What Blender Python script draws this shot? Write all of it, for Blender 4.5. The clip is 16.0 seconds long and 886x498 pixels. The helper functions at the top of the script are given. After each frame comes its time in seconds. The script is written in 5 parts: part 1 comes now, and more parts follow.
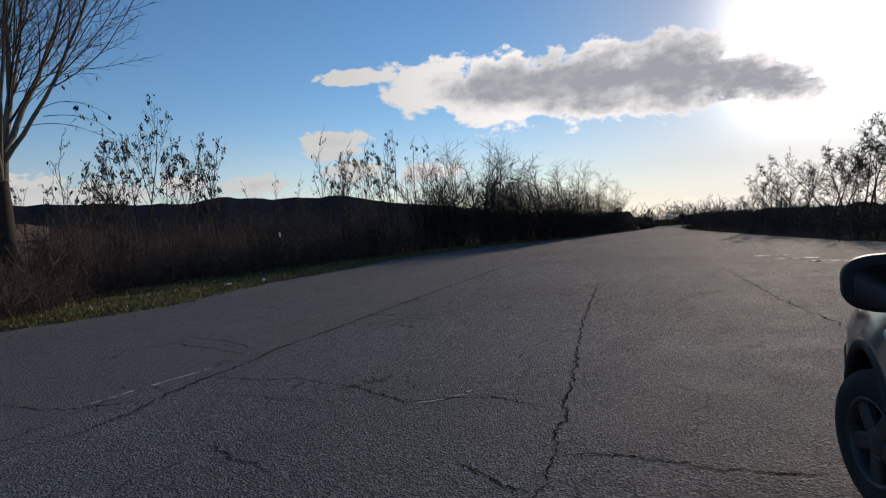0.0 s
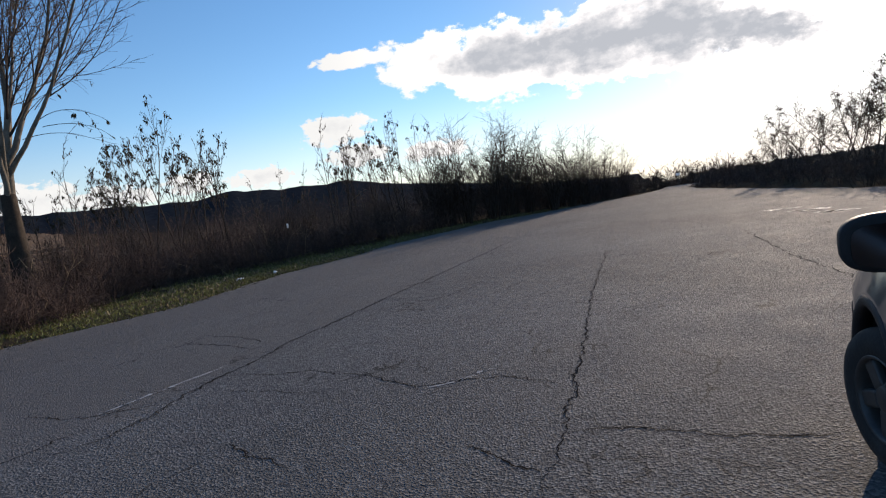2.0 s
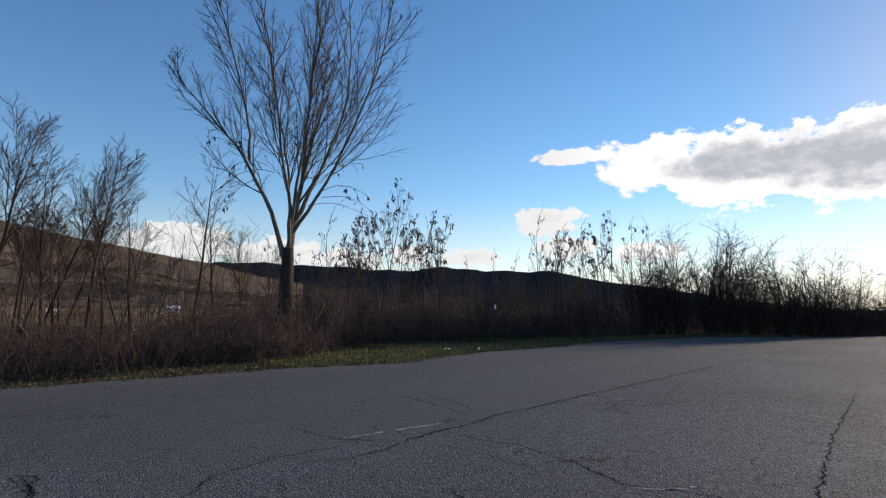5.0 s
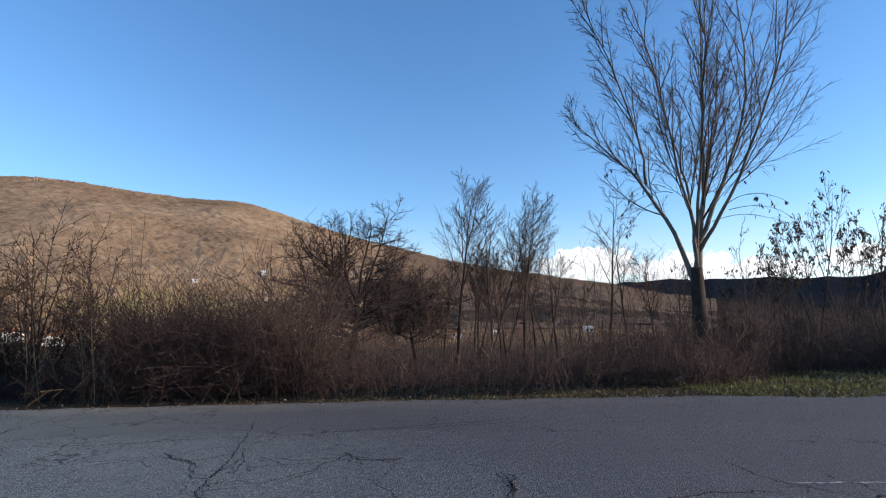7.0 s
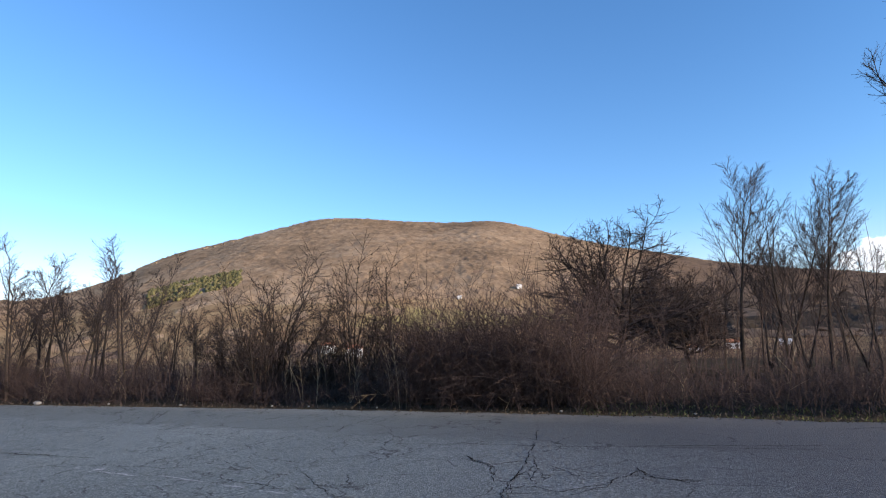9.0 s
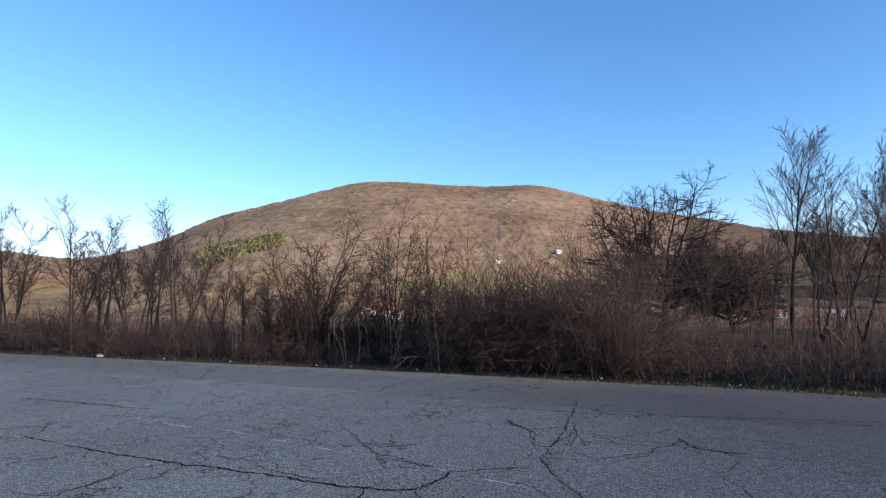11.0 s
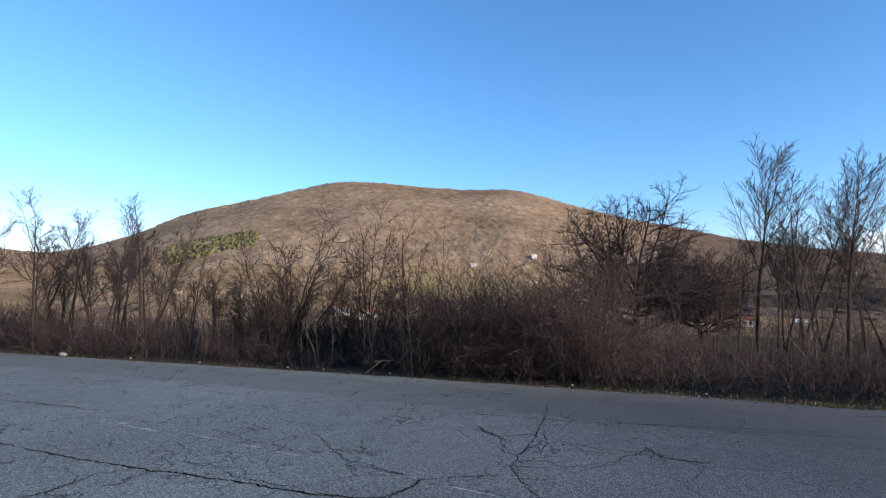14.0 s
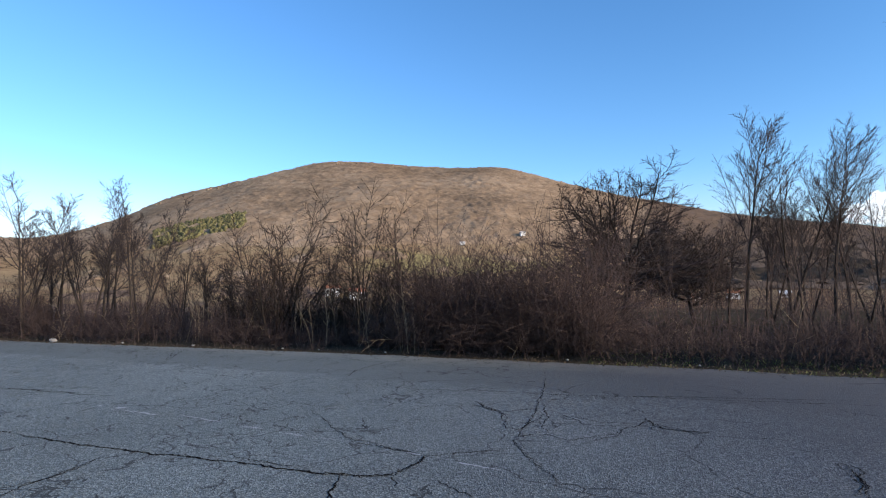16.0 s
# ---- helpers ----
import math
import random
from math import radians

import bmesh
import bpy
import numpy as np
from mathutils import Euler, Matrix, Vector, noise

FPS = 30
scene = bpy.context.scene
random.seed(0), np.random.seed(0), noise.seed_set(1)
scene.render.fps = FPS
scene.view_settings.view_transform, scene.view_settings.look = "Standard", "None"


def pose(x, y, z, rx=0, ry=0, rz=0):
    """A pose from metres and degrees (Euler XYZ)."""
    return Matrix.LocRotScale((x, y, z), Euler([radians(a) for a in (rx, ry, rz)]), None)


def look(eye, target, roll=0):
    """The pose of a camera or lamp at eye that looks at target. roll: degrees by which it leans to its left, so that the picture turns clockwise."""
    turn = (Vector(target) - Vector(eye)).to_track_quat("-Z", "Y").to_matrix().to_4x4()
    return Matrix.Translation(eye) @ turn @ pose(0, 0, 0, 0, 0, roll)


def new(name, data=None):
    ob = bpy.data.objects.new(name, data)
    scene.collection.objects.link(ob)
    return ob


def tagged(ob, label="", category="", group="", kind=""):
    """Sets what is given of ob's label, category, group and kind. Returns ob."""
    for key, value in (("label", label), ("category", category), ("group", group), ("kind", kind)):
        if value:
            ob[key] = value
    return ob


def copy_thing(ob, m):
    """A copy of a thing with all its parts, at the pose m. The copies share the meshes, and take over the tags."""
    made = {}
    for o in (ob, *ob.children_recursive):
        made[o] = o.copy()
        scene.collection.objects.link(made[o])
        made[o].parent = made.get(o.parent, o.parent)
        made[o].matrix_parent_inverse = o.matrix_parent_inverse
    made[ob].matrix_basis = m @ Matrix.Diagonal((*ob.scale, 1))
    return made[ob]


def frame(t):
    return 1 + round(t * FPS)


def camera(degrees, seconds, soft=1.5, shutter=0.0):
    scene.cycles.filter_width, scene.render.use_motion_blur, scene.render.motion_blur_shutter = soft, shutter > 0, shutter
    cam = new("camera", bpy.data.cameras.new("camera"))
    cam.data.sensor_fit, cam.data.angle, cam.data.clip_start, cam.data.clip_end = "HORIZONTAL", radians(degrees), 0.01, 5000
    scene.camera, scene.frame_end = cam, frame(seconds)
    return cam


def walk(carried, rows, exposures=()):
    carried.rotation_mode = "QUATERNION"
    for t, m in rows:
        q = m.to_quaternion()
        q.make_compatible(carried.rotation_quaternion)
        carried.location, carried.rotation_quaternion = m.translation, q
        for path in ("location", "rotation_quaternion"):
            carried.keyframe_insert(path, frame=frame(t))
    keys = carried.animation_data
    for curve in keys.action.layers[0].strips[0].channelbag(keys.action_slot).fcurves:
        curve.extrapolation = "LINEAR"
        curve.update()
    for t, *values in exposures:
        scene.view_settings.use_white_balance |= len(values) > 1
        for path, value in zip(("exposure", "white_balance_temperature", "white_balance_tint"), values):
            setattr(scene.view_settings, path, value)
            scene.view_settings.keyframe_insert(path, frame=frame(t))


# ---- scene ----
cam = camera(77.46, 16.0, soft=1.2)

# ---- the camera's way: seconds, eye, turn to the left from +y, tilt up, lean ----
PATH = [
    (0.0, 0.772, 0.121, 1.370, -87.12, -2.63, -4.05),
    (0.5, 0.780, 0.102, 1.385, -88.88, -3.63, -5.27),
    (1.0, 0.780, 0.082, 1.400, -87.93, -5.04, -6.70),
    (1.5, 0.799, 0.054, 1.404, -86.60, -6.36, -8.60),
    (2.0, 0.802, 0.032, 1.410, -85.73, -4.84, -8.54),
    (2.5, 0.802, 0.010, 1.404, -84.49, 1.40, -6.56),
    (3.0, 0.784, -0.010, 1.423, -81.68, 4.02, -5.38),
    (3.2, 0.782, -0.017, 1.420, -80.51, 4.80, -4.87),
    (5.3, 0.131, 0.199, 1.420, -61.97, 5.89, 0.69),
    (5.5, 0.094, 0.187, 1.434, -58.65, 6.07, 0.64),
    (6.0, 0.002, 0.130, 1.499, -46.48, 6.98, -0.30),
    (6.5, -0.046, 0.069, 1.529, -35.73, 7.53, -0.83),
    (7.0, -0.101, -0.014, 1.563, -25.71, 7.93, -0.93),
    (7.5, -0.167, -0.030, 1.585, -16.49, 8.31, -1.36),
    (8.0, -0.247, -0.037, 1.588, -9.05, 9.06, -1.50),
    (8.5, -0.322, -0.057, 1.591, -3.63, 9.54, -1.68),
    (9.0, -0.381, -0.065, 1.591, 0.10, 9.64, -1.71),
    (9.5, -0.432, -0.047, 1.596, 2.50, 9.16, -1.30),
    (9.7, -0.437, -0.047, 1.588, 3.34, 8.92, -1.14),
    (11.8, -0.430, -0.071, 1.666, 4.28, 3.99, -0.55),
    (12.0, -0.419, -0.076, 1.674, 3.95, 3.71, -0.40),
    (12.5, -0.358, -0.100, 1.680, 3.11, 4.12, -0.36),
    (13.0, -0.300, -0.093, 1.672, 3.79, 4.80, 0.07),
    (13.5, -0.321, -0.110, 1.682, 3.98, 5.39, 0.39),
    (14.0, -0.429, -0.085, 1.683, 1.73, 6.23, 0.58),
    (14.5, -0.518, -0.049, 1.672, 0.00, 5.95, 0.26),
    (15.0, -0.534, -0.019, 1.671, 0.27, 5.66, 0.12),
    (15.5, -0.541, -0.033, 1.679, 0.87, 4.92, -0.32),
    (16.0, -0.545, -0.025, 1.671, 0.59, 4.02, -0.54),
]


def aim(x, y, z, yaw, pitch, roll):
    a, b = radians(yaw), radians(pitch)
    return look((x, y, z), (x - math.sin(a) * math.cos(b), y + math.cos(a) * math.cos(b), z + math.sin(b)), roll)


EXPOSURE = [(0.0, 0.0, 6800, 17), (0.7, 0.22, 6800, 17), (1.5, 0.62, 6900, 17), (2.2, 0.58, 6900, 17), (3.0, 0.36, 6700, 15), (5.5, 0.62, 6800, 17),
            (7.0, 0.95, 6500, 17), (9.0, 1.07, 6300, 17), (12.5, 1.10, 6150, 15), (16.0, 1.03, 6100, 14)]
walk(cam, [(row[0], aim(*row[1:])) for row in PATH], EXPOSURE)

# ---- sky, clouds and sun ----
SUN_AZ, SUN_EL = 122.0, 13.5
SKY = 0.135


def sky_world():
    world = bpy.data.worlds.new("sky")
    scene.world = world
    world.use_nodes = True
    nt = world.node_tree
    nt.nodes.clear()
    add, link = nt.nodes.new, nt.links.new

    def val(op, a, b=None, c=None, clamp=False):
        n = add("ShaderNodeMath")
        n.operation, n.use_clamp = op, clamp
        for i, v in enumerate((a, b, c)):
            if v is None:
                continue
            if isinstance(v, (int, float)):
                n.inputs[i].default_value = v
            else:
                link(v, n.inputs[i])
        return n.outputs[0]

    def mix(fac, a, b):
        n = add("ShaderNodeMix")
        n.data_type = "RGBA"
        link(fac, n.inputs["Factor"]) if not isinstance(fac, float) else None
        for sock, v in ((n.inputs[6], a), (n.inputs[7], b)):
            if isinstance(v, tuple):
                sock.default_value = (*v, 1)
            else:
                link(v, sock)
        return n.outputs[2]

    def step(x, lo, hi):
        n = add("ShaderNodeMapRange")
        n.interpolation_type = "SMOOTHSTEP"
        link(x, n.inputs[0])
        n.inputs[1].default_value, n.inputs[2].default_value = lo, hi
        return n.outputs[0]

    sky = add("ShaderNodeTexSky")
    sky.sky_type, sky.sun_disc = "NISHITA", False
    sky.sun_elevation, sky.sun_rotation = radians(SUN_EL), radians(SUN_AZ)
    sky.air_density, sky.dust_density, sky.ozone_density = 1.0, 0.0, 3.0
    coord = add("ShaderNodeTexCoord")
    sep = add("ShaderNodeSeparateXYZ")
    link(coord.outputs["Generated"], sep.inputs[0])
    az = val("MULTIPLY", val("ARCTAN2", sep.outputs[0], sep.outputs[1]), 180 / math.pi)
    el = val("MULTIPLY", val("ARCSINE", sep.outputs[2]), 180 / math.pi)
    comb = add("ShaderNodeCombineXYZ")
    link(az, comb.inputs[0])
    link(val("MULTIPLY", el, 1.5), comb.inputs[1])

    def noise_at(scale, detail, rough, shift):
        n = add("ShaderNodeTexNoise")
        m = add("ShaderNodeMapping")
        m.inputs["Location"].default_value = (shift, shift * 0.7, 0)
        link(comb.outputs[0], m.inputs[0])
        link(m.outputs[0], n.inputs["Vector"])
        n.inputs["Scale"].default_value, n.inputs["Detail"].default_value, n.inputs["Roughness"].default_value = scale, detail, rough
        return n.outputs["Fac"]

    billow = noise_at(0.30, 10.0, 0.60, 0.0)
    fluff = noise_at(0.62, 9.0, 0.62, 2.0)
    coarse = noise_at(0.09, 4.0, 0.5, 7.0)

    def puff(az0, el0, w, h, tilt, amp):
        """Density of one cloud: an ellipse of w by h degrees with a ragged rim."""
        du = val("DIVIDE", val("SUBTRACT", az, az0), w)
        dv = val("DIVIDE", val("SUBTRACT", val("SUBTRACT", el, el0), val("MULTIPLY", val("SUBTRACT", az, az0), tilt)), h)
        d = val("SQRT", val("ADD", val("MULTIPLY", du, du), val("MULTIPLY", dv, dv)))
        n = val("MULTIPLY", val("SUBTRACT", fluff if w < 6 else billow, 0.5), amp)
        return val("ADD", val("SUBTRACT", 1.0, d), n)

    clouds = [
        (79.5, 15.0, 4.8, 0.9, 0.02, 1.3), (87.0, 13.9, 6.6, 2.9, 0.0, 1.7), (94.0, 12.7, 8.2, 4.3, -0.03, 1.7), (103.0, 12.8, 9.2, 4.1, 0.0, 1.7), (110.0, 12.4, 7.2, 4.7, -0.05, 1.7),
        (117.0, 10.9, 6.6, 2.6, -0.26, 1.7), (76.6, 8.7, 3.9, 1.7, 0.0, 2.0), (78.5, 6.0, 3.4, 1.2, 0.0, 2.2), (69.0, 5.0, 3.2, 1.1, 0.0, 2.4), (62.5, 5.2, 2.8, 1.3, 0.0, 2.4),
        (49.5, 5.0, 5.0, 1.9, 0.0, 2.2), (40.5, 5.8, 5.4, 2.1, 0.0, 2.2), (86.5, 5.4, 3.6, 1.1, 0.0, 2.4), (56.0, 4.6, 4.5, 1.2, 0.0, 2.2),
    ]
    bellies = [(94.5, 13.3, 7.0, 2.3, 0.0, 1.5), (102.5, 12.9, 8.4, 3.2, -0.04, 1.5), (110.0, 12.6, 6.0, 4.0, -0.10, 1.5), (114.0, 11.6, 4.5, 2.6, -0.25, 1.5), (117.0, 10.9, 5.6, 1.9, -0.28, 1.5)]

    def heap(specs):
        dens = None
        for spec in specs:
            p = puff(*spec)
            dens = p if dens is None else val("MAXIMUM", dens, p)
        return dens

    cover = step(heap(clouds), 0.06, 0.26)
    core = val("MAXIMUM", step(heap(bellies), -0.25, 0.6), val("MULTIPLY", step(heap(clouds[6:]), 0.4, 1.3), 0.3))
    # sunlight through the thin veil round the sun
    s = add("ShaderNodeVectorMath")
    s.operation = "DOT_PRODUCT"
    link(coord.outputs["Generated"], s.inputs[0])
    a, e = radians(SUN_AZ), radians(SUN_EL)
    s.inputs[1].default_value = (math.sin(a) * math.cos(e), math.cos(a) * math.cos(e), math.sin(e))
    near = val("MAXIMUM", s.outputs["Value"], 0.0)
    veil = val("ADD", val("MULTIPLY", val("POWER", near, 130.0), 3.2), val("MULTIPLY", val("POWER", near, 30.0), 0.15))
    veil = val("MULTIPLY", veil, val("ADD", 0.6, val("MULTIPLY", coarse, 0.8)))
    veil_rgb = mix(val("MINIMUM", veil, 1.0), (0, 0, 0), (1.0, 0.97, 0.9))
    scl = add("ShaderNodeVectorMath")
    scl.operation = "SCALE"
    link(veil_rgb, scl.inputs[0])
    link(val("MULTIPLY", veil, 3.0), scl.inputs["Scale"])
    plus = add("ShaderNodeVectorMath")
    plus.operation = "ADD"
    hue = add("ShaderNodeHueSaturation")
    low = val("SUBTRACT", 1.0, step(el, -2.0, 12.0))
    away = val("MULTIPLY", low, val("MAXIMUM", val("MULTIPLY", s.outputs["Value"], -1.0), 0.0))
    link(val("SUBTRACT", val("SUBTRACT", 1.15, val("MULTIPLY", val("POWER", near, 22.0), 0.75)), val("MULTIPLY", low, 0.58)), hue.inputs["Saturation"])
    link(val("SUBTRACT", 1.0, val("ADD", val("MULTIPLY", val("POWER", near, 9.0), 0.24), val("ADD", val("MULTIPLY", low, 0.12), val("MULTIPLY", away, 0.18)))), hue.inputs["Value"])
    link(val("ADD", 0.501, val("ADD", val("MULTIPLY", low, 0.008), val("MULTIPLY", away, 0.012))), hue.inputs["Hue"])
    link(sky.outputs[0], hue.inputs["Color"])
    link(hue.outputs[0], plus.inputs[0])
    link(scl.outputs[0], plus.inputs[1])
    # clouds: bright rims, grey bellies
    rim = mix(step(near, 0.7, 0.995), (4.3, 4.6, 4.6), (7.8, 7.9, 7.8))
    core = val("MULTIPLY", core, val("ADD", 0.55, val("MULTIPLY", noise_at(0.45, 9.0, 0.62, 3.0), 0.85)), clamp=True)
    body = mix(core, rim, (2.45, 2.75, 3.05))
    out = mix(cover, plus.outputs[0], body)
    bg = add("ShaderNodeBackground")
    bg.inputs["Strength"].default_value = SKY
    link(out, bg.inputs["Color"])
    o = add("ShaderNodeOutputWorld")
    link(bg.outputs[0], o.inputs["Surface"])


sky_world()
sun_data = bpy.data.lights.new("sun", "SUN")
sun_data.energy, sun_data.angle, sun_data.color = 3.2, radians(0.6), (1.0, 0.86, 0.68)
sun = new("sun", sun_data)
sun.matrix_world = look((0, 0, 60), (-60 * math.sin(radians(SUN_AZ)), -60 * math.cos(radians(SUN_AZ)), 60 - 60 * math.tan(radians(SUN_EL))))

# ---- materials ----


class Mat:
    """A node material with a few shortcuts."""

    def __init__(self, name, rough=0.8, metal=0.0, spec=0.5):
        self.m = bpy.data.materials.new(name)
        self.m.use_nodes = True
        self.nt = self.m.node_tree
        self.b = self.nt.nodes["Principled BSDF"]
        self.b.inputs["Roughness"].default_value, self.b.inputs["Metallic"].default_value = rough, metal
        self.b.inputs["Specular IOR Level"].default_value = spec
        self.co = self.nt.nodes.new("ShaderNodeTexCoord").outputs["Object"]
        self.pos = self.nt.nodes.new("ShaderNodeNewGeometry")

    def add(self, kind):
        return self.nt.nodes.new("ShaderNode" + kind)

    def link(self, a, b):
        self.nt.links.new(a, b)

    def noise(self, scale, detail=6.0, rough=0.6, vec=None, stretch=None):
        n = self.add("TexNoise")
        v = vec or self.pos.outputs["Position"]
        if stretch:
            mp = self.add("Mapping")
            mp.inputs["Scale"].default_value = stretch
            self.link(v, mp.inputs[0])
            v = mp.outputs[0]
        self.link(v, n.inputs["Vector"])
        n.inputs["Scale"].default_value, n.inputs["Detail"].default_value, n.inputs["Roughness"].default_value = scale, detail, rough
        return n.outputs["Fac"]

    def voronoi(self, scale, feature="F1", out="Distance", vec=None):
        n = self.add("TexVoronoi")
        n.feature = feature
        self.link(vec or self.pos.outputs["Position"], n.inputs["Vector"])
        n.inputs["Scale"].default_value = scale
        return n.outputs[out]

    def ramp(self, fac, *stops):
        n = self.add("ValToRGB")
        self.link(fac, n.inputs[0])
        e = n.color_ramp.elements
        while len(e) < len(stops):
            e.new(0.5)
        for el, (p, c) in zip(e, stops):
            el.position = p
            el.color = (*c, 1) if len(c) == 3 else c
        return n.outputs[0]

    def val(self, op, a, b=0.0, clamp=False):
        n = self.add("Math")
        n.operation, n.use_clamp = op, clamp
        for i, v in enumerate((a, b)):
            if isinstance(v, (int, float)):
                n.inputs[i].default_value = v
            else:
                self.link(v, n.inputs[i])
        return n.outputs[0]

    def mix(self, fac, a, b, blend="MIX"):
        n = self.add("Mix")
        n.data_type, n.blend_type = "RGBA", blend
        if isinstance(fac, (int, float)):
            n.inputs["Factor"].default_value = fac
        else:
            self.link(fac, n.inputs["Factor"])
        for sock, v in ((n.inputs[6], a), (n.inputs[7], b)):
            if isinstance(v, tuple):
                sock.default_value = (*v, 1)
            else:
                self.link(v, sock)
        return n.outputs[2]

    def color(self, c):
        if isinstance(c, tuple):
            self.b.inputs["Base Color"].default_value = (*c, 1)
        else:
            self.link(c, self.b.inputs["Base Color"])
        return self

    def rough(self, r):
        self.link(r, self.b.inputs["Roughness"])
        return self

    def bump(self, h, strength=0.4, dist=0.01):
        n = self.add("Bump")
        n.inputs["Strength"].default_value, n.inputs["Distance"].default_value = strength, dist
        self.link(h, n.inputs["Height"])
        self.link(n.outputs[0], self.b.inputs["Normal"])
        return self

    def random(self):
        return self.add("ObjectInfo").outputs["Random"]

    def island(self):
        return self.pos.outputs["Random Per Island"]


def varied(name, dark, light, scale, rough=0.85, fine=None, bump=0.0, spec=0.3, island=False):
    """A rough surface between two tones, varied at two sizes, and from piece to piece."""
    k = Mat(name, rough, 0.0, spec)
    n = k.val("ADD", k.val("MULTIPLY", k.noise(scale), 0.6), k.val("MULTIPLY", k.noise(fine or scale * 9), 0.4))
    if island:
        n = k.val("ADD", k.val("MULTIPLY", n, 0.6), k.val("MULTIPLY", k.island(), 0.4))
    k.color(k.ramp(n, (0.3, dark), (0.7, light)))
    if bump:
        k.bump(k.noise(fine or scale * 9), bump, 0.02)
    return k.m


def asphalt_material():
    k = Mat("asphalt", 0.9, 0.0, 0.18)
    k.b.inputs["Diffuse Roughness"].default_value = 0.15
    chips = k.voronoi(70.0, out="Color")
    sep = k.add("SeparateColor")
    k.link(chips, sep.inputs[0])
    fine = k.noise(160.0, 3.0)
    big = k.noise(0.22, 5.0, 0.55)
    mid = k.noise(1.7, 6.0, 0.65)
    base = k.ramp(big, (0.32, (0.116, 0.116, 0.115)), (0.68, (0.179, 0.179, 0.177)))
    base = k.mix(k.val("MULTIPLY", mid, 0.5), base, (0.125, 0.120, 0.116))
    grain = k.ramp(sep.outputs[0], (0.0, (0.5, 0.5, 0.51)), (0.6, (0.97, 0.96, 0.95)), (1.0, (1.8, 1.77, 1.73)))
    base = k.mix(1.0, base, grain, "MULTIPLY")
    # the lane along the verge: smoother and darker, dusty at its rim
    sxyz = k.add("SeparateXYZ")
    k.link(k.pos.outputs["Position"], sxyz.inputs[0])
    off = k.val("ADD", sxyz.outputs[1], k.val("SUBTRACT", k.val("MULTIPLY", sxyz.outputs[0], 0.44), 13.0))
    off = k.val("ADD", off, k.val("MULTIPLY", k.val("SUBTRACT", mid, 0.5), 1.6))
    lane = k.val("DIVIDE", k.val("ADD", off, 3.6), 0.25, True)
    base = k.mix(k.val("MULTIPLY", lane, 0.65), base, (0.108, 0.104, 0.101))
    dust = k.val("DIVIDE", k.val("ADD", off, 1.3), 1.2, True)
    base = k.mix(k.val("MULTIPLY", dust, 0.55), base, (0.235, 0.21, 0.185))
    # the outer lane past the long joint: smoother, browner surfacing
    joint = k.val("ADD", sxyz.outputs[1], k.val("SUBTRACT", k.val("MULTIPLY", sxyz.outputs[0], 0.34), 4.98))
    joint = k.val("DIVIDE", k.val("ADD", joint, k.val("MULTIPLY", k.val("SUBTRACT", k.noise(3.0, 6.0), 0.5), 0.5)), 0.12, True)
    joint = k.val("MULTIPLY", joint, k.val("DIVIDE", k.val("SUBTRACT", sxyz.outputs[0], 3.0), 2.5, True))
    # part of this brown is sunward glare put into the colour
    base = k.mix(k.val("MULTIPLY", joint, 0.65), base, (0.162, 0.149, 0.138))
    # uneven daylight put into the colour: paler, bluer as x falls; old masks it
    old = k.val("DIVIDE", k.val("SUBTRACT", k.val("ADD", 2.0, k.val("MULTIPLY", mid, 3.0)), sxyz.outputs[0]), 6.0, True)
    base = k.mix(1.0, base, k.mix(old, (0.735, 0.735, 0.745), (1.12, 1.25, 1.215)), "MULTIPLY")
    # hair cracks
    warp = k.add("VectorMath")
    warp.operation = "ADD"
    wn = k.add("TexNoise")
    k.link(k.pos.outputs["Position"], wn.inputs["Vector"])
    wn.inputs["Scale"].default_value, wn.inputs["Detail"].default_value = 1.3, 6.0
    k.link(k.pos.outputs["Position"], warp.inputs[0])
    k.link(wn.outputs["Color"], warp.inputs[1])
    cell = k.voronoi(0.8, "DISTANCE_TO_EDGE", "Distance", warp.outputs[0])
    hair = k.val("MULTIPLY", k.val("LESS_THAN", cell, 0.008), k.val("GREATER_THAN", k.val("ADD", k.noise(0.6, 6.0), k.val("MULTIPLY", old, 0.12)), 0.55))
    cell2 = k.voronoi(2.3, "DISTANCE_TO_EDGE", "Distance", warp.outputs[0])
    web = k.val("MULTIPLY", k.val("LESS_THAN", cell2, 0.016), k.val("GREATER_THAN", k.val("ADD", k.noise(0.42, 7.0, 0.65), k.val("MULTIPLY", old, 0.1)), 0.63))
    hair = k.val("MAXIMUM", hair, web)
    base = k.mix(k.val("MULTIPLY", hair, 0.75), base, (0.03, 0.028, 0.027))
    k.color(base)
    k.rough(k.val("ADD", 0.72, k.val("MULTIPLY", mid, 0.3)))
    h = k.val("ADD", k.val("MULTIPLY", k.voronoi(70.0), 1.0), k.val("MULTIPLY", fine, 0.5))
    k.bump(h, 0.6, 0.014)
    return k.m


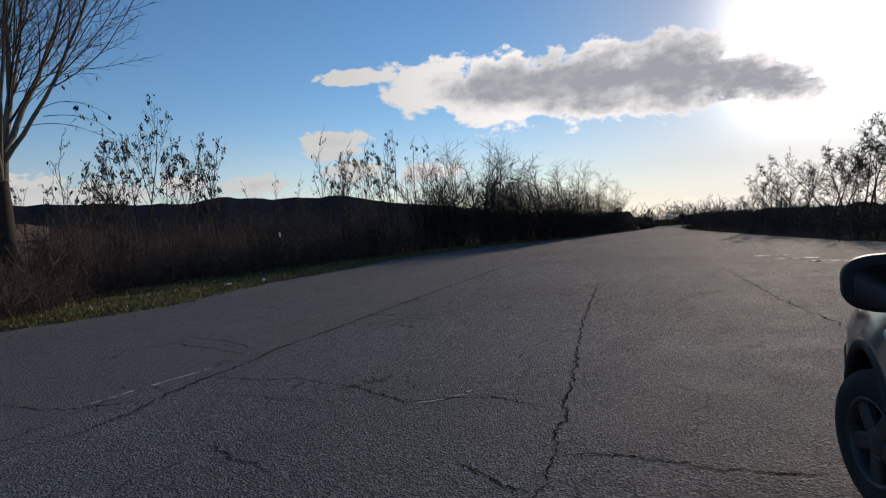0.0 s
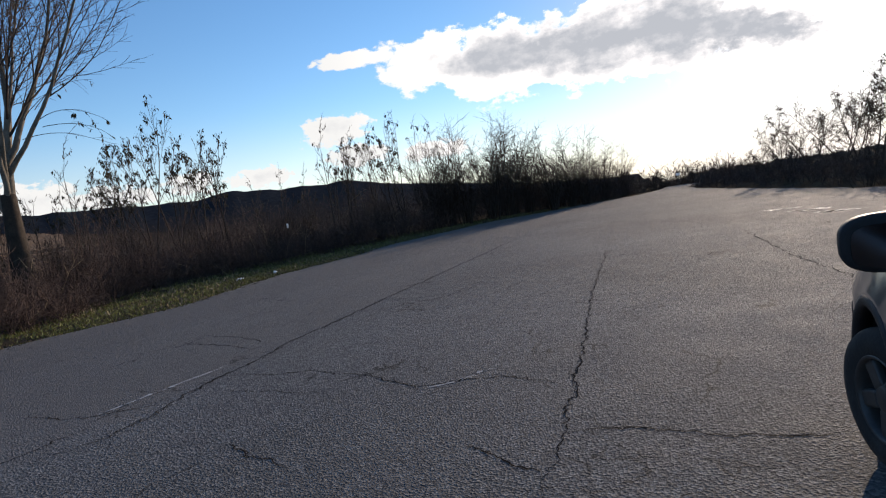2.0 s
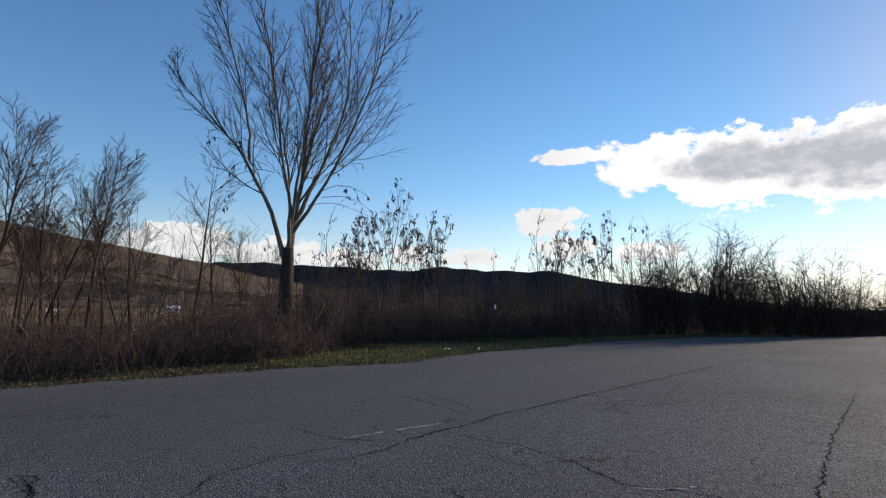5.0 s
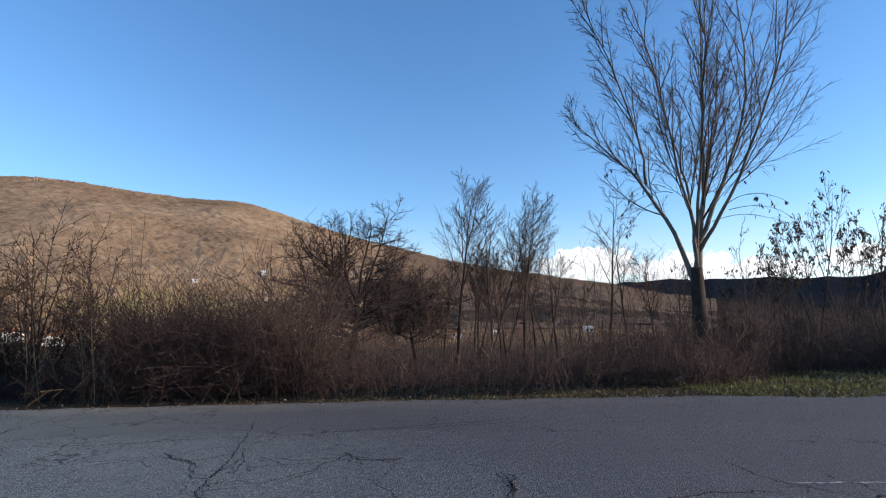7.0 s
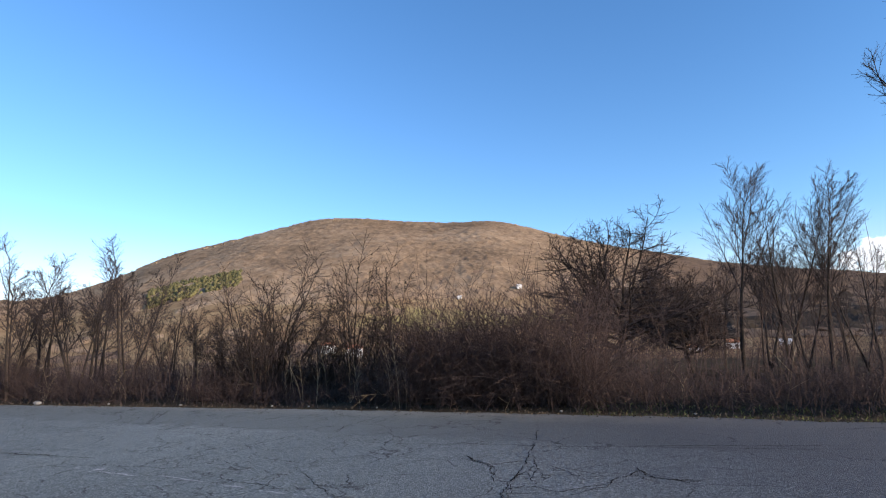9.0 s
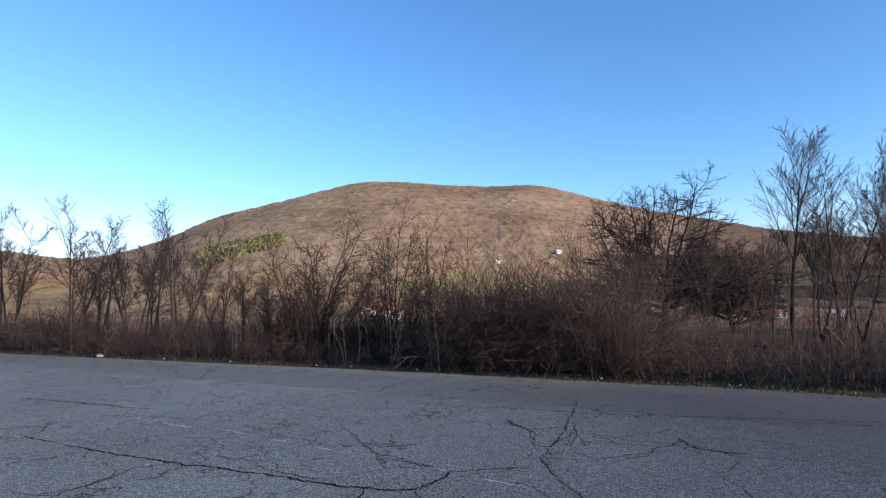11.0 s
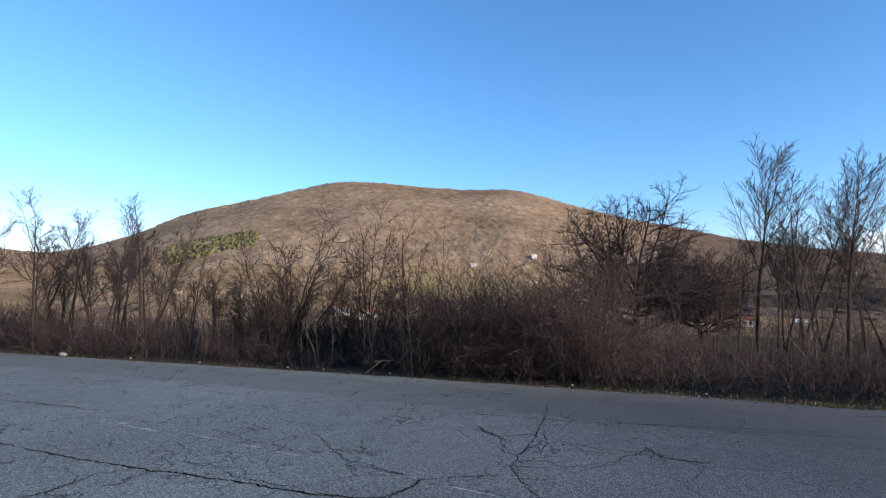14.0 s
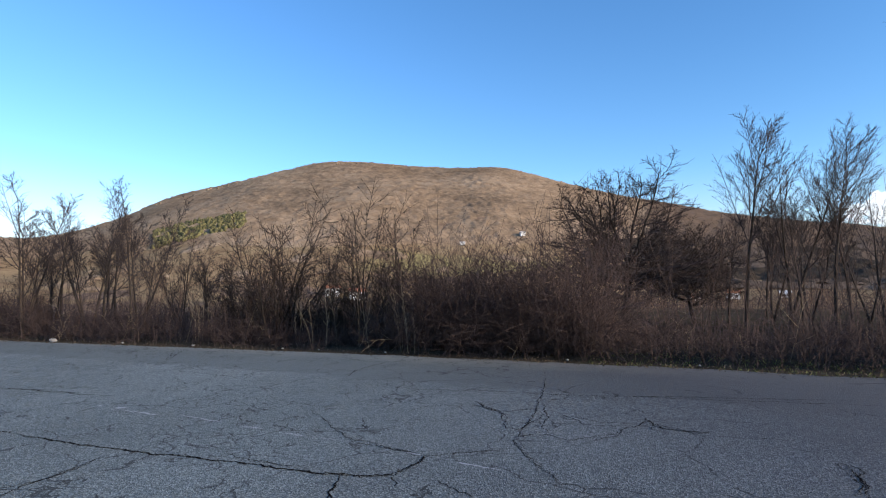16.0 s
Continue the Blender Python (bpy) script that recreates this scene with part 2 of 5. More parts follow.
def ground_material():
    """Dead leaves and soil by the road, meadows in the valley, bare woods on the hill."""
    k = Mat("open_country", 0.95, 0.0, 0.0)
    sep = k.add("SeparateXYZ")
    k.link(k.pos.outputs["Position"], sep.inputs[0])
    x, y, z = sep.outputs
    far = k.val("SQRT", k.val("ADD", k.val("MULTIPLY", x, x), k.val("MULTIPLY", y, y)))
    n1, n2, n3 = k.noise(0.9, 8.0, 0.7), k.noise(0.012, 6.0, 0.6), k.noise(0.05, 8.0, 0.7)
    near = k.ramp(n1, (0.3, (0.034, 0.026, 0.019)), (0.55, (0.072, 0.055, 0.037)), (0.75, (0.052, 0.052, 0.026)))
    meadow = k.ramp(k.val("ADD", k.val("MULTIPLY", n2, 0.4), k.val("MULTIPLY", k.noise(0.1, 8.0, 0.75), 0.6)), (0.38, (0.13, 0.085, 0.05)), (0.47, (0.27, 0.175, 0.095)), (0.54, (0.31, 0.215, 0.115)), (0.62, (0.42, 0.31, 0.17)))
    wood = k.ramp(n3, (0.3, (0.19, 0.12, 0.076)), (0.55, (0.255, 0.165, 0.105)), (0.8, (0.31, 0.205, 0.13)))

    def band(v, lo, hi, soft):
        return k.val("MULTIPLY", k.val("DIVIDE", k.val("SUBTRACT", v, lo), soft, True), k.val("DIVIDE", k.val("SUBTRACT", hi, v), soft, True))

    ragged = k.val("MULTIPLY", k.val("SUBTRACT", n2, 0.5), 90.0)
    green = k.val("MULTIPLY", band(k.val("ADD", x, ragged), -75.0, 105.0, 20.0), band(k.val("ADD", y, ragged), 405.0, 470.0, 8.0))
    meadow = k.mix(k.val("MULTIPLY", green, k.ramp(n3, (0.38, (0.1, 0.1, 0.1)), (0.6, (0.85, 0.85, 0.85)))), meadow, (0.29, 0.25, 0.095))
    # backlit ground on the sun's side: its shade put into the colour
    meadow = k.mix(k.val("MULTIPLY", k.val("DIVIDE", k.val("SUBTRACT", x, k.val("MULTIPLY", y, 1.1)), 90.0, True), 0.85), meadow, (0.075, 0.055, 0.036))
    patch = k.ramp(k.noise(0.06, 8.0, 0.75), (0.42, (0, 0, 0)), (0.56, (1, 1, 1)))
    meadow = k.mix(k.val("MULTIPLY", patch, k.val("DIVIDE", k.val("SUBTRACT", 330.0, far), 120.0, True)), meadow, (0.085, 0.06, 0.04))
    m = k.ramp(k.val("DIVIDE", k.val("SUBTRACT", far, 30.0), 60.0, True), (0, (0, 0, 0)), (1, (1, 1, 1)))
    base = k.mix(m, near, meadow)
    m = k.ramp(k.val("DIVIDE", k.val("SUBTRACT", k.val("ADD", z, k.val("MULTIPLY", n2, 60.0)), 68.0), 14.0, True), (0, (0, 0, 0)), (1, (1, 1, 1)))
    base = k.mix(m, base, wood)
    # the hill's right flank: dark scrub, with cloud shade put into its colour
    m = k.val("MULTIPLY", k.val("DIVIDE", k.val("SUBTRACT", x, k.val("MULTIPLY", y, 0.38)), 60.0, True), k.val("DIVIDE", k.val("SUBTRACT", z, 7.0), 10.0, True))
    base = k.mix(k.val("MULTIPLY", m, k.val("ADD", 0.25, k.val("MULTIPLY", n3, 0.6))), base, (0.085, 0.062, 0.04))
    # slopes below the ridge: more of the backlit shade, again as dark colour
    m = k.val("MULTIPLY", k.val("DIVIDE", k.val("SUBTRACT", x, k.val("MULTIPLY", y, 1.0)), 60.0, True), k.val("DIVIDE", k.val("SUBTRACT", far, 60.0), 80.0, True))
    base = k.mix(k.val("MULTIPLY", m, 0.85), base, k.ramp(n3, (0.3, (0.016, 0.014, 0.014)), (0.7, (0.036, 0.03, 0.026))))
    # the far ridge lies backlit: its shade put into the colour as dark forest
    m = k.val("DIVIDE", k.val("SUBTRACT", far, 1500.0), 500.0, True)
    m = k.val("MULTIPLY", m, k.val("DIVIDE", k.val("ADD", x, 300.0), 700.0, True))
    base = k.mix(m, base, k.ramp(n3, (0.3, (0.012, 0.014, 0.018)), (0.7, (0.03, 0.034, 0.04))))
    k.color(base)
    k.bump(k.val("ADD", n3, k.val("MULTIPLY", n1, 0.3)), 0.5, 0.4)
    return k.m


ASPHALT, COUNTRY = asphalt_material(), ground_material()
CRACK = varied("crack_soil", (0.014, 0.012, 0.012), (0.038, 0.033, 0.03), 6.0, 1.0, spec=0.0)
PAINT = varied("worn_paint", (0.20, 0.195, 0.19), (0.46, 0.45, 0.44), 14.0, 0.8, 90.0)
BARK_DARK = varied("dark_bark", (0.016, 0.011, 0.008), (0.066, 0.047, 0.033), 5.0, 0.9, 40.0, 0.9)
BARK_PALE = varied("pale_bark", (0.04, 0.032, 0.025), (0.26, 0.22, 0.172), 2.5, 0.85, 30.0, 0.4)
TWIG = varied("twig_bark", (0.024, 0.017, 0.015), (0.072, 0.051, 0.042), 2.0, 0.85, 12.0)
TWIG_RED = varied("reddish_twigs", (0.035, 0.022, 0.018), (0.115, 0.070, 0.050), 1.5, 0.85, 12.0, island=True)
TWIG_DARK = varied("dark_twigs", (0.021, 0.014, 0.011), (0.072, 0.047, 0.035), 1.5, 0.85, 12.0, island=True)
BRAMBLE = varied("bramble_canes", (0.029, 0.019, 0.017), (0.098, 0.063, 0.052), 0.8, 0.9, 6.0, island=True)
REED = varied("dry_stalks", (0.13, 0.095, 0.06), (0.32, 0.24, 0.15), 1.0, 0.85, 8.0, island=True)
LEAF = varied("withered_leaves", (0.018, 0.017, 0.010), (0.055, 0.047, 0.025), 3.0, 0.7, 9.0, island=True)
LITTER_LEAF = varied("fallen_leaves", (0.04, 0.03, 0.021), (0.145, 0.108, 0.075), 4.0, 0.85, 20.0, island=True)
GRASS = varied("grass", (0.068, 0.074, 0.022), (0.20, 0.20, 0.066), 1.2, 0.7, 7.0, island=True)
def hill_woods_material():
    k = Mat("bare_woods", 0.95, 0.0, 0.0)
    broad, mid, fine = k.noise(0.006, 4.0, 0.55), k.noise(0.05, 5.0, 0.6), k.noise(0.22, 6.0, 0.7)
    n = k.val("ADD", k.val("MULTIPLY", broad, 0.35), k.val("ADD", k.val("MULTIPLY", mid, 0.3), k.val("MULTIPLY", fine, 0.35)))
    k.color(k.ramp(n, (0.38, (0.17, 0.115, 0.072)), (0.5, (0.335, 0.23, 0.142)), (0.62, (0.50, 0.355, 0.225))))
    k.bump(fine, 0.8, 0.8)
    return k.m


CROWN_FAR = hill_woods_material()
CROWN_LOW = varied("brown_scrub", (0.11, 0.07, 0.045), (0.27, 0.18, 0.115), 0.05, 0.95, 0.6, 0.7, 0.05)
# hill woods again for the right flank, cloud shade put into the colour
CROWN_SHADED = varied("shaded_bare_woods", (0.085, 0.058, 0.038), (0.21, 0.14, 0.09), 0.03, 0.95, 0.42, 0.7, 0.05)
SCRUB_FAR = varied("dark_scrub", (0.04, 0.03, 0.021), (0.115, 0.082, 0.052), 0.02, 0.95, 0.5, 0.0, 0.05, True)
def let_light_through(m, share):
    """Bare crowns pass part of the light."""
    nt = m.node_tree
    b, o = nt.nodes["Principled BSDF"], nt.nodes["Material Output"]
    t, mixer = nt.nodes.new("ShaderNodeBsdfTranslucent"), nt.nodes.new("ShaderNodeMixShader")
    nt.links.new(b.inputs["Base Color"].links[0].from_socket, t.inputs["Color"])
    mixer.inputs[0].default_value = share
    nt.links.new(b.outputs[0], mixer.inputs[1])
    nt.links.new(t.outputs[0], mixer.inputs[2])
    nt.links.new(mixer.outputs[0], o.inputs["Surface"])


let_light_through(CROWN_FAR, 0.2)
let_light_through(LEAF, 0.3)
let_light_through(GRASS, 0.3)
PINE = varied("pine_needles", (0.082, 0.074, 0.032), (0.175, 0.15, 0.062), 0.1, 0.9, 2.0, 0.0, 0.1, True)
STONE = varied("pale_stone", (0.16, 0.15, 0.13), (0.36, 0.34, 0.31), 9.0, 0.9, 60.0, 0.4)
BRIGHT_PAINT = varied("road_paint", (0.5, 0.49, 0.47), (0.78, 0.77, 0.75), 8.0, 0.75, 60.0)
WHITE = varied("white_plastic", (0.70, 0.70, 0.70), (0.85, 0.85, 0.84), 5.0, 0.45)
PLASTER = varied("white_plaster", (0.62, 0.60, 0.56), (0.82, 0.80, 0.76), 0.5, 0.9)
ROOF_TILE = varied("orange_tiles", (0.30, 0.11, 0.05), (0.48, 0.20, 0.10), 0.8, 0.85, 4.0)
DARK_GLASS = varied("dark_window", (0.02, 0.022, 0.025), (0.05, 0.055, 0.06), 1.0, 0.15, spec=0.6)


# ---- mesh helpers ----
def mesh_of(name, verts, quads, mat, smooth=True):
    """A mesh from arrays of corners and four-sided faces."""
    verts, quads = np.asarray(verts, np.float32).reshape(-1, 3), np.asarray(quads, np.int32).reshape(-1, 4)
    me = bpy.data.meshes.new(name)
    me.vertices.add(len(verts))
    me.vertices.foreach_set("co", verts.ravel())
    me.loops.add(quads.size)
    me.loops.foreach_set("vertex_index", quads.ravel())
    me.polygons.add(len(quads))
    me.polygons.foreach_set("loop_start", np.arange(0, quads.size, 4, dtype=np.int32))
    me.polygons.foreach_set("use_smooth", np.full(len(quads), smooth))
    me.update(calc_edges=True)
    me.validate()
    me.materials.append(mat)
    return me


def part(name, bm, material, parent, label=""):
    """One mesh object under a thing or under a part."""
    if isinstance(bm, bpy.types.Mesh):
        me = bm
    else:
        me = bpy.data.meshes.new(name)
        bm.normal_update()
        bm.to_mesh(me)
        bm.free()
        me.materials.append(material)
    ob = new(name, me)
    ob.parent = parent
    return tagged(ob, label)


def thing(name, m, label, category, group="", kind=""):
    ob = new(name)
    ob.matrix_basis = m
    return tagged(ob, label, category, group, kind)


def unit(v):
    return v / np.maximum(np.linalg.norm(v, axis=-1, keepdims=True), 1e-9)


def stalks(rng, start, way, length, n, r0, r1, wander, up):
    """Bent tapering lines: places (B, n, 3) and radii (B, n)."""
    b = len(start)
    p, d = np.zeros((b, n, 3)), unit(np.asarray(way, float))
    p[:, 0] = start
    seg = (np.asarray(length) / (n - 1)).reshape(-1, 1) * np.ones((b, 1))
    for i in range(1, n):
        d = unit(d + rng.normal(0, wander, (b, 3)) + np.array([0, 0, up]))
        p[:, i] = p[:, i - 1] + d * seg
    r0 = np.asarray(r0, float).reshape(-1, 1) * np.ones((b, 1))
    r1 = np.asarray(r1, float).reshape(-1, 1) * np.ones((b, 1))
    return p, r0 + (r1 - r0) * np.linspace(0, 1, n)[None]


def branch(rng, p, r, count, lo, hi, spread, ratio, n, wander, up, thick, tip, least=0.0, shape=0.5, opening=0.0):
    """Side shoots on given lines: count each, between lo and hi of their length, leaning out by spread degrees."""
    b, m = p.shape[:2]
    idx = np.repeat(np.arange(b), count)
    k = np.tile(np.arange(count), b)
    t = lo + (hi - lo) * (k + rng.uniform(0, 1, len(idx))) / count
    f = t * (m - 1)
    i = np.minimum(f.astype(int), m - 2)
    w = (f - i)[:, None]
    start = p[idx, i] * (1 - w) + p[idx, i + 1] * w
    rad = r[idx, i] * (1 - w[:, 0]) + r[idx, i + 1] * w[:, 0]
    tang = unit(p[idx, i + 1] - p[idx, i])
    turn = k * 2.4 + rng.normal(0, 0.5, len(idx)) + idx * 1.7
    way = np.stack([np.cos(turn), np.sin(turn), np.zeros(len(idx))], -1) + rng.normal(0, 0.25, (len(idx), 3))
    way = way + opening * unit(start * np.array([1, 1, 0.0]))
    side = unit(way - tang * np.sum(way * tang, -1, keepdims=True))
    ang = np.radians(rng.normal(spread, spread * 0.25, len(idx)))[:, None]
    way = tang * np.cos(ang) + side * np.sin(ang)
    whole = np.linalg.norm(np.diff(p, axis=1), axis=-1).sum(1)[idx]
    length = whole * ratio * rng.uniform(0.6, 1.25, len(idx)) * (1 - shape * t)
    return stalks(rng, start, way, length, n, np.maximum(rad * thick, least), tip, wander, up)


def tubes(p, r, k):
    """Round skins over the lines: corners and faces."""
    b, n = p.shape[:2]
    tang = np.empty_like(p)
    tang[:, 1:-1] = p[:, 2:] - p[:, :-2]
    tang[:, 0], tang[:, -1] = p[:, 1] - p[:, 0], p[:, -1] - p[:, -2]
    tang = unit(tang)
    mean = unit(p[:, -1] - p[:, 0])
    ref = np.where(np.abs(mean[:, :1]) < 0.6, np.array([[1.0, 0, 0]]), np.array([[0, 1.0, 0]]))[:, None]
    u = unit(np.cross(tang, ref))
    v = np.cross(tang, u)
    a = np.arange(k) * 2 * np.pi / k
    ring = p[:, :, None] + r[:, :, None, None] * (u[:, :, None] * np.cos(a)[:, None] + v[:, :, None] * np.sin(a)[:, None])
    base = (np.arange(b * n) * k).reshape(b, n)
    j = np.arange(k)
    lo, hi = base[:, :-1, None], base[:, 1:, None]
    q = np.stack([lo + j, lo + (j + 1) % k, hi + (j + 1) % k, hi + j], -1)
    return ring.reshape(-1, 3), q.reshape(-1, 4)


def joined(*skins):
    verts, quads, at = [], [], 0
    for v, q in skins:
        verts.append(v)
        quads.append(q + at)
        at += len(v)
    return np.concatenate(verts), np.concatenate(quads)


def leaves(rng, at, size, droop=0.6):
    """Bent four-cornered leaves hanging at the given places."""
    b = len(at)
    way = unit(rng.normal(0, 1, (b, 3)) + np.array([0, 0, -droop]))
    side = unit(np.cross(way, rng.normal(0, 1, (b, 3))))
    s = (size * rng.uniform(0.6, 1.3, b))[:, None]
    c = np.stack([at, at + (way * 0.5 + side * 0.2) * s, at + way * s, at + (way * 0.5 - side * 0.2) * s], 1)
    return c.reshape(-1, 3), np.arange(b * 4).reshape(b, 4)


def along(rng, p, count, lo=0.3, hi=1.0):
    b, m = p.shape[:2]
    idx = rng.integers(0, b, count)
    f = rng.uniform(lo, hi, count) * (m - 1)
    i = np.minimum(f.astype(int), m - 2)
    w = (f - i)[:, None]
    return p[idx, i] * (1 - w) + p[idx, i + 1] * w


def by_az(az, d):
    """The place at a bearing from +y and a distance from the lot's middle."""
    return d * math.sin(radians(az)), d * math.cos(radians(az))


# ---- the ground ----
EDGE = np.array([(-90, 50), (-60, 38), (-25, 22.6), (-15.4, 18.8), (-8.5, 16.3), (-3.2, 14.4), (1, 12.65), (4.3, 11.35), (7.3, 9.8), (9.8, 8.75),
                 (12.4, 6.75), (16.6, 6.1), (20, 4.5), (22.9, 3.9), (29.8, -0.3), (33, -5), (37, -10.3), (41, -13), (48, -16), (90, -30)], float)
BACK = np.array([(-90, -24), (-30, -24), (0, -16), (10, -12), (15.6, -11.2), (21.6, -11.4), (26.4, -11.9), (34, -12.7), (39, -14.0), (48, -20), (90, -36)], float)
SKYLINE = np.array([(-180, 2), (-90, 4), (-60, 5.5), (-43, 4.9), (-39, 4.5), (-35.5, 4.7), (-31.1, 6.4), (-26.6, 8.8), (-20.2, 10.9), (-12.9, 12.6), (-8.6, 13.0), (-3.5, 12.6),
                    (0, 12.4), (4.5, 12.5), (9.3, 11.4), (14.9, 9.8), (19.7, 8.6), (25.4, 7.0), (32.3, 5.5), (40, 4.3), (48, 2.6), (60, 0.8), (75, 0.0), (86, -0.7), (104, -0.7), (110, -1.8), (140, -1.8), (150, -0.7), (180, -0.7)], float)
RIDGE = np.array([(-180, 2), (20, 2.0), (40, 3.6), (48, 4.1), (54, 3.8), (61.4, 3.6), (63.5, 3.6), (66.3, 3.95), (70, 3.6), (73.9, 3.6), (76.9, 3.5), (79, 3.2), (81.7, 2.6),
                  (88.7, 1.7), (94.8, 0.6), (104, -0.2), (110, -1.8), (140, -1.8), (155, 0.0), (180, 0.0)], float)


def rough_at(x, y, scale, seed=0.0):
    return noise.noise((x * scale + seed, y * scale - seed, seed))


def road_z(x):
    return 0.0 if x < 44 else -0.045 * (x - 44) ** 1.2


def ground_z(x, y):
    """Height of the open ground: level by the road, lower in the valley, then the hill and the far ridge."""
    d = math.hypot(x, y)
    az = math.degrees(math.atan2(x, y))
    out = y - float(np.interp(x, EDGE[:, 0], EDGE[:, 1]))
    back = float(np.interp(x, BACK[:, 0], BACK[:, 1])) - y
    if out < 0 and back < 0:
        return road_z(x) - 0.09
    z = road_z(min(x, 75.0)) * max(0.0, 1 - max(out, back) / 14)
    edge = max(out, back)
    z += -0.05 + 0.10 * min(edge, 1.0) + 0.06 * rough_at(x, y, 0.9, 3) * min(edge, 1.0)
    f = min(max((d - 28) / 150, 0), 1)
    z -= 5.5 * f * f * (3 - 2 * f)
    near, top = math.tan(radians(float(np.mean(np.interp((az - 1.6, az - 0.8, az, az + 0.8, az + 1.6), SKYLINE[:, 0], SKYLINE[:, 1]))))), 1000.0
    f = min(max((d - 330) / (top - 330), 0), 1)
    rise = 1.45 * f - 0.45 * f ** 2.2 if f < 1 else 1
    z += (near * top + 5.5) * rise * f ** 0.35 if d < top else (near * top + 5.5) * (max(0.0, 1 - ((d - top) / 1300) ** 1.5 * 0.8) if near > -0.02 else d / top)
    if d > 250:
        z += (4 * rough_at(x, y, 0.010, 5) + 7 * rough_at(x, y, 0.0045, 9)) * min((d - 250) / 300, 1) * min(max((90 - az) / 20, 0), 1)
    ridge = math.tan(radians(float(np.interp(az, RIDGE[:, 0], RIDGE[:, 1])) + 0.22 * noise.noise((az * 0.33, 0, 4)) + 0.10 * noise.noise((az * 0.9, 3, 0)))) * 2600
    g = min(max((d - 1300) / 1300, 0), 1)
    z = max(z, -5.5 + (ridge + 5.5) * g * g * (3 - 2 * g)) if d > 1300 and ridge > -6 else z
    return z


def build_ground():
    azs = np.radians(np.concatenate([np.arange(-60, 132, 0.5), np.arange(132, 300, 4.0)]))
    rs = np.concatenate([[0.5, 3, 5.5], np.arange(7, 32, 0.45), np.geomspace(33, 330, 40), np.linspace(345, 1020, 60), np.geomspace(1060, 4600, 26)])
    verts = [(0, 0, -0.09)]
    for r in rs:
        for a in azs:
            x, y = r * math.sin(a), r * math.cos(a)
            verts.append((x, y, ground_z(x, y)))
    n = len(azs)
    j = np.arange(n)
    k = (j + 1) % n
    quads = [np.stack([1 + i * n + j, 1 + i * n + k, 1 + (i + 1) * n + k, 1 + (i + 1) * n + j], -1) for i in range(len(rs) - 1)]
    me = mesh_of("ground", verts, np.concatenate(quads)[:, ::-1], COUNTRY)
    bm = bmesh.new()
    bm.from_mesh(me)
    bm.verts.ensure_lookup_table()
    for i in range(n):
        f = bm.faces.new((bm.verts[0], bm.verts[1 + (i + 1) % n], bm.verts[1 + i]))
        f.smooth = True
    bmesh.ops.recalc_face_normals(bm, faces=bm.faces)
    bm.to_mesh(me)
    bm.free()
    return tagged(new("ground", me), "brown winter countryside with meadows and a wooded hill", "ground", kind="structure")


def build_road():
    xs = np.concatenate([np.arange(-90, -26, 2.0), np.arange(-26, 34, 0.12), np.arange(34, 90, 1.0)])
    rows = 14
    verts = []
    for x in xs:
        hi = float(np.interp(x, EDGE[:, 0], EDGE[:, 1])) + 0.16 * rough_at(x, 0, 0.9, 2) + 0.10 * rough_at(x, 0, 3.1, 4) + 0.05 * rough_at(x, 0, 9.0, 6)
        lo = float(np.interp(x, BACK[:, 0], BACK[:, 1])) + 0.25 * rough_at(x, 0, 0.8, 8) + 0.1 * rough_at(x, 0, 3.0, 1)
        z = road_z(x)
        col = [(x, lo - 0.05, z - 0.12)] + [(x, lo + (hi - lo) * s / rows, z) for s in range(rows + 1)] + [(x, hi + 0.05, z - 0.12)]
        verts += col
    m = rows + 3
    i, j = np.meshgrid(np.arange(len(xs) - 1), np.arange(m - 1), indexing="ij")
    a = i * m + j
    quads = np.stack([a, a + m, a + m + 1, a + 1], -1).reshape(-1, 4)
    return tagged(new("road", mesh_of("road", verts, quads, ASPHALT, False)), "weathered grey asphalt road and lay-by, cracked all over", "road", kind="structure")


ground = build_ground()
road = build_road()


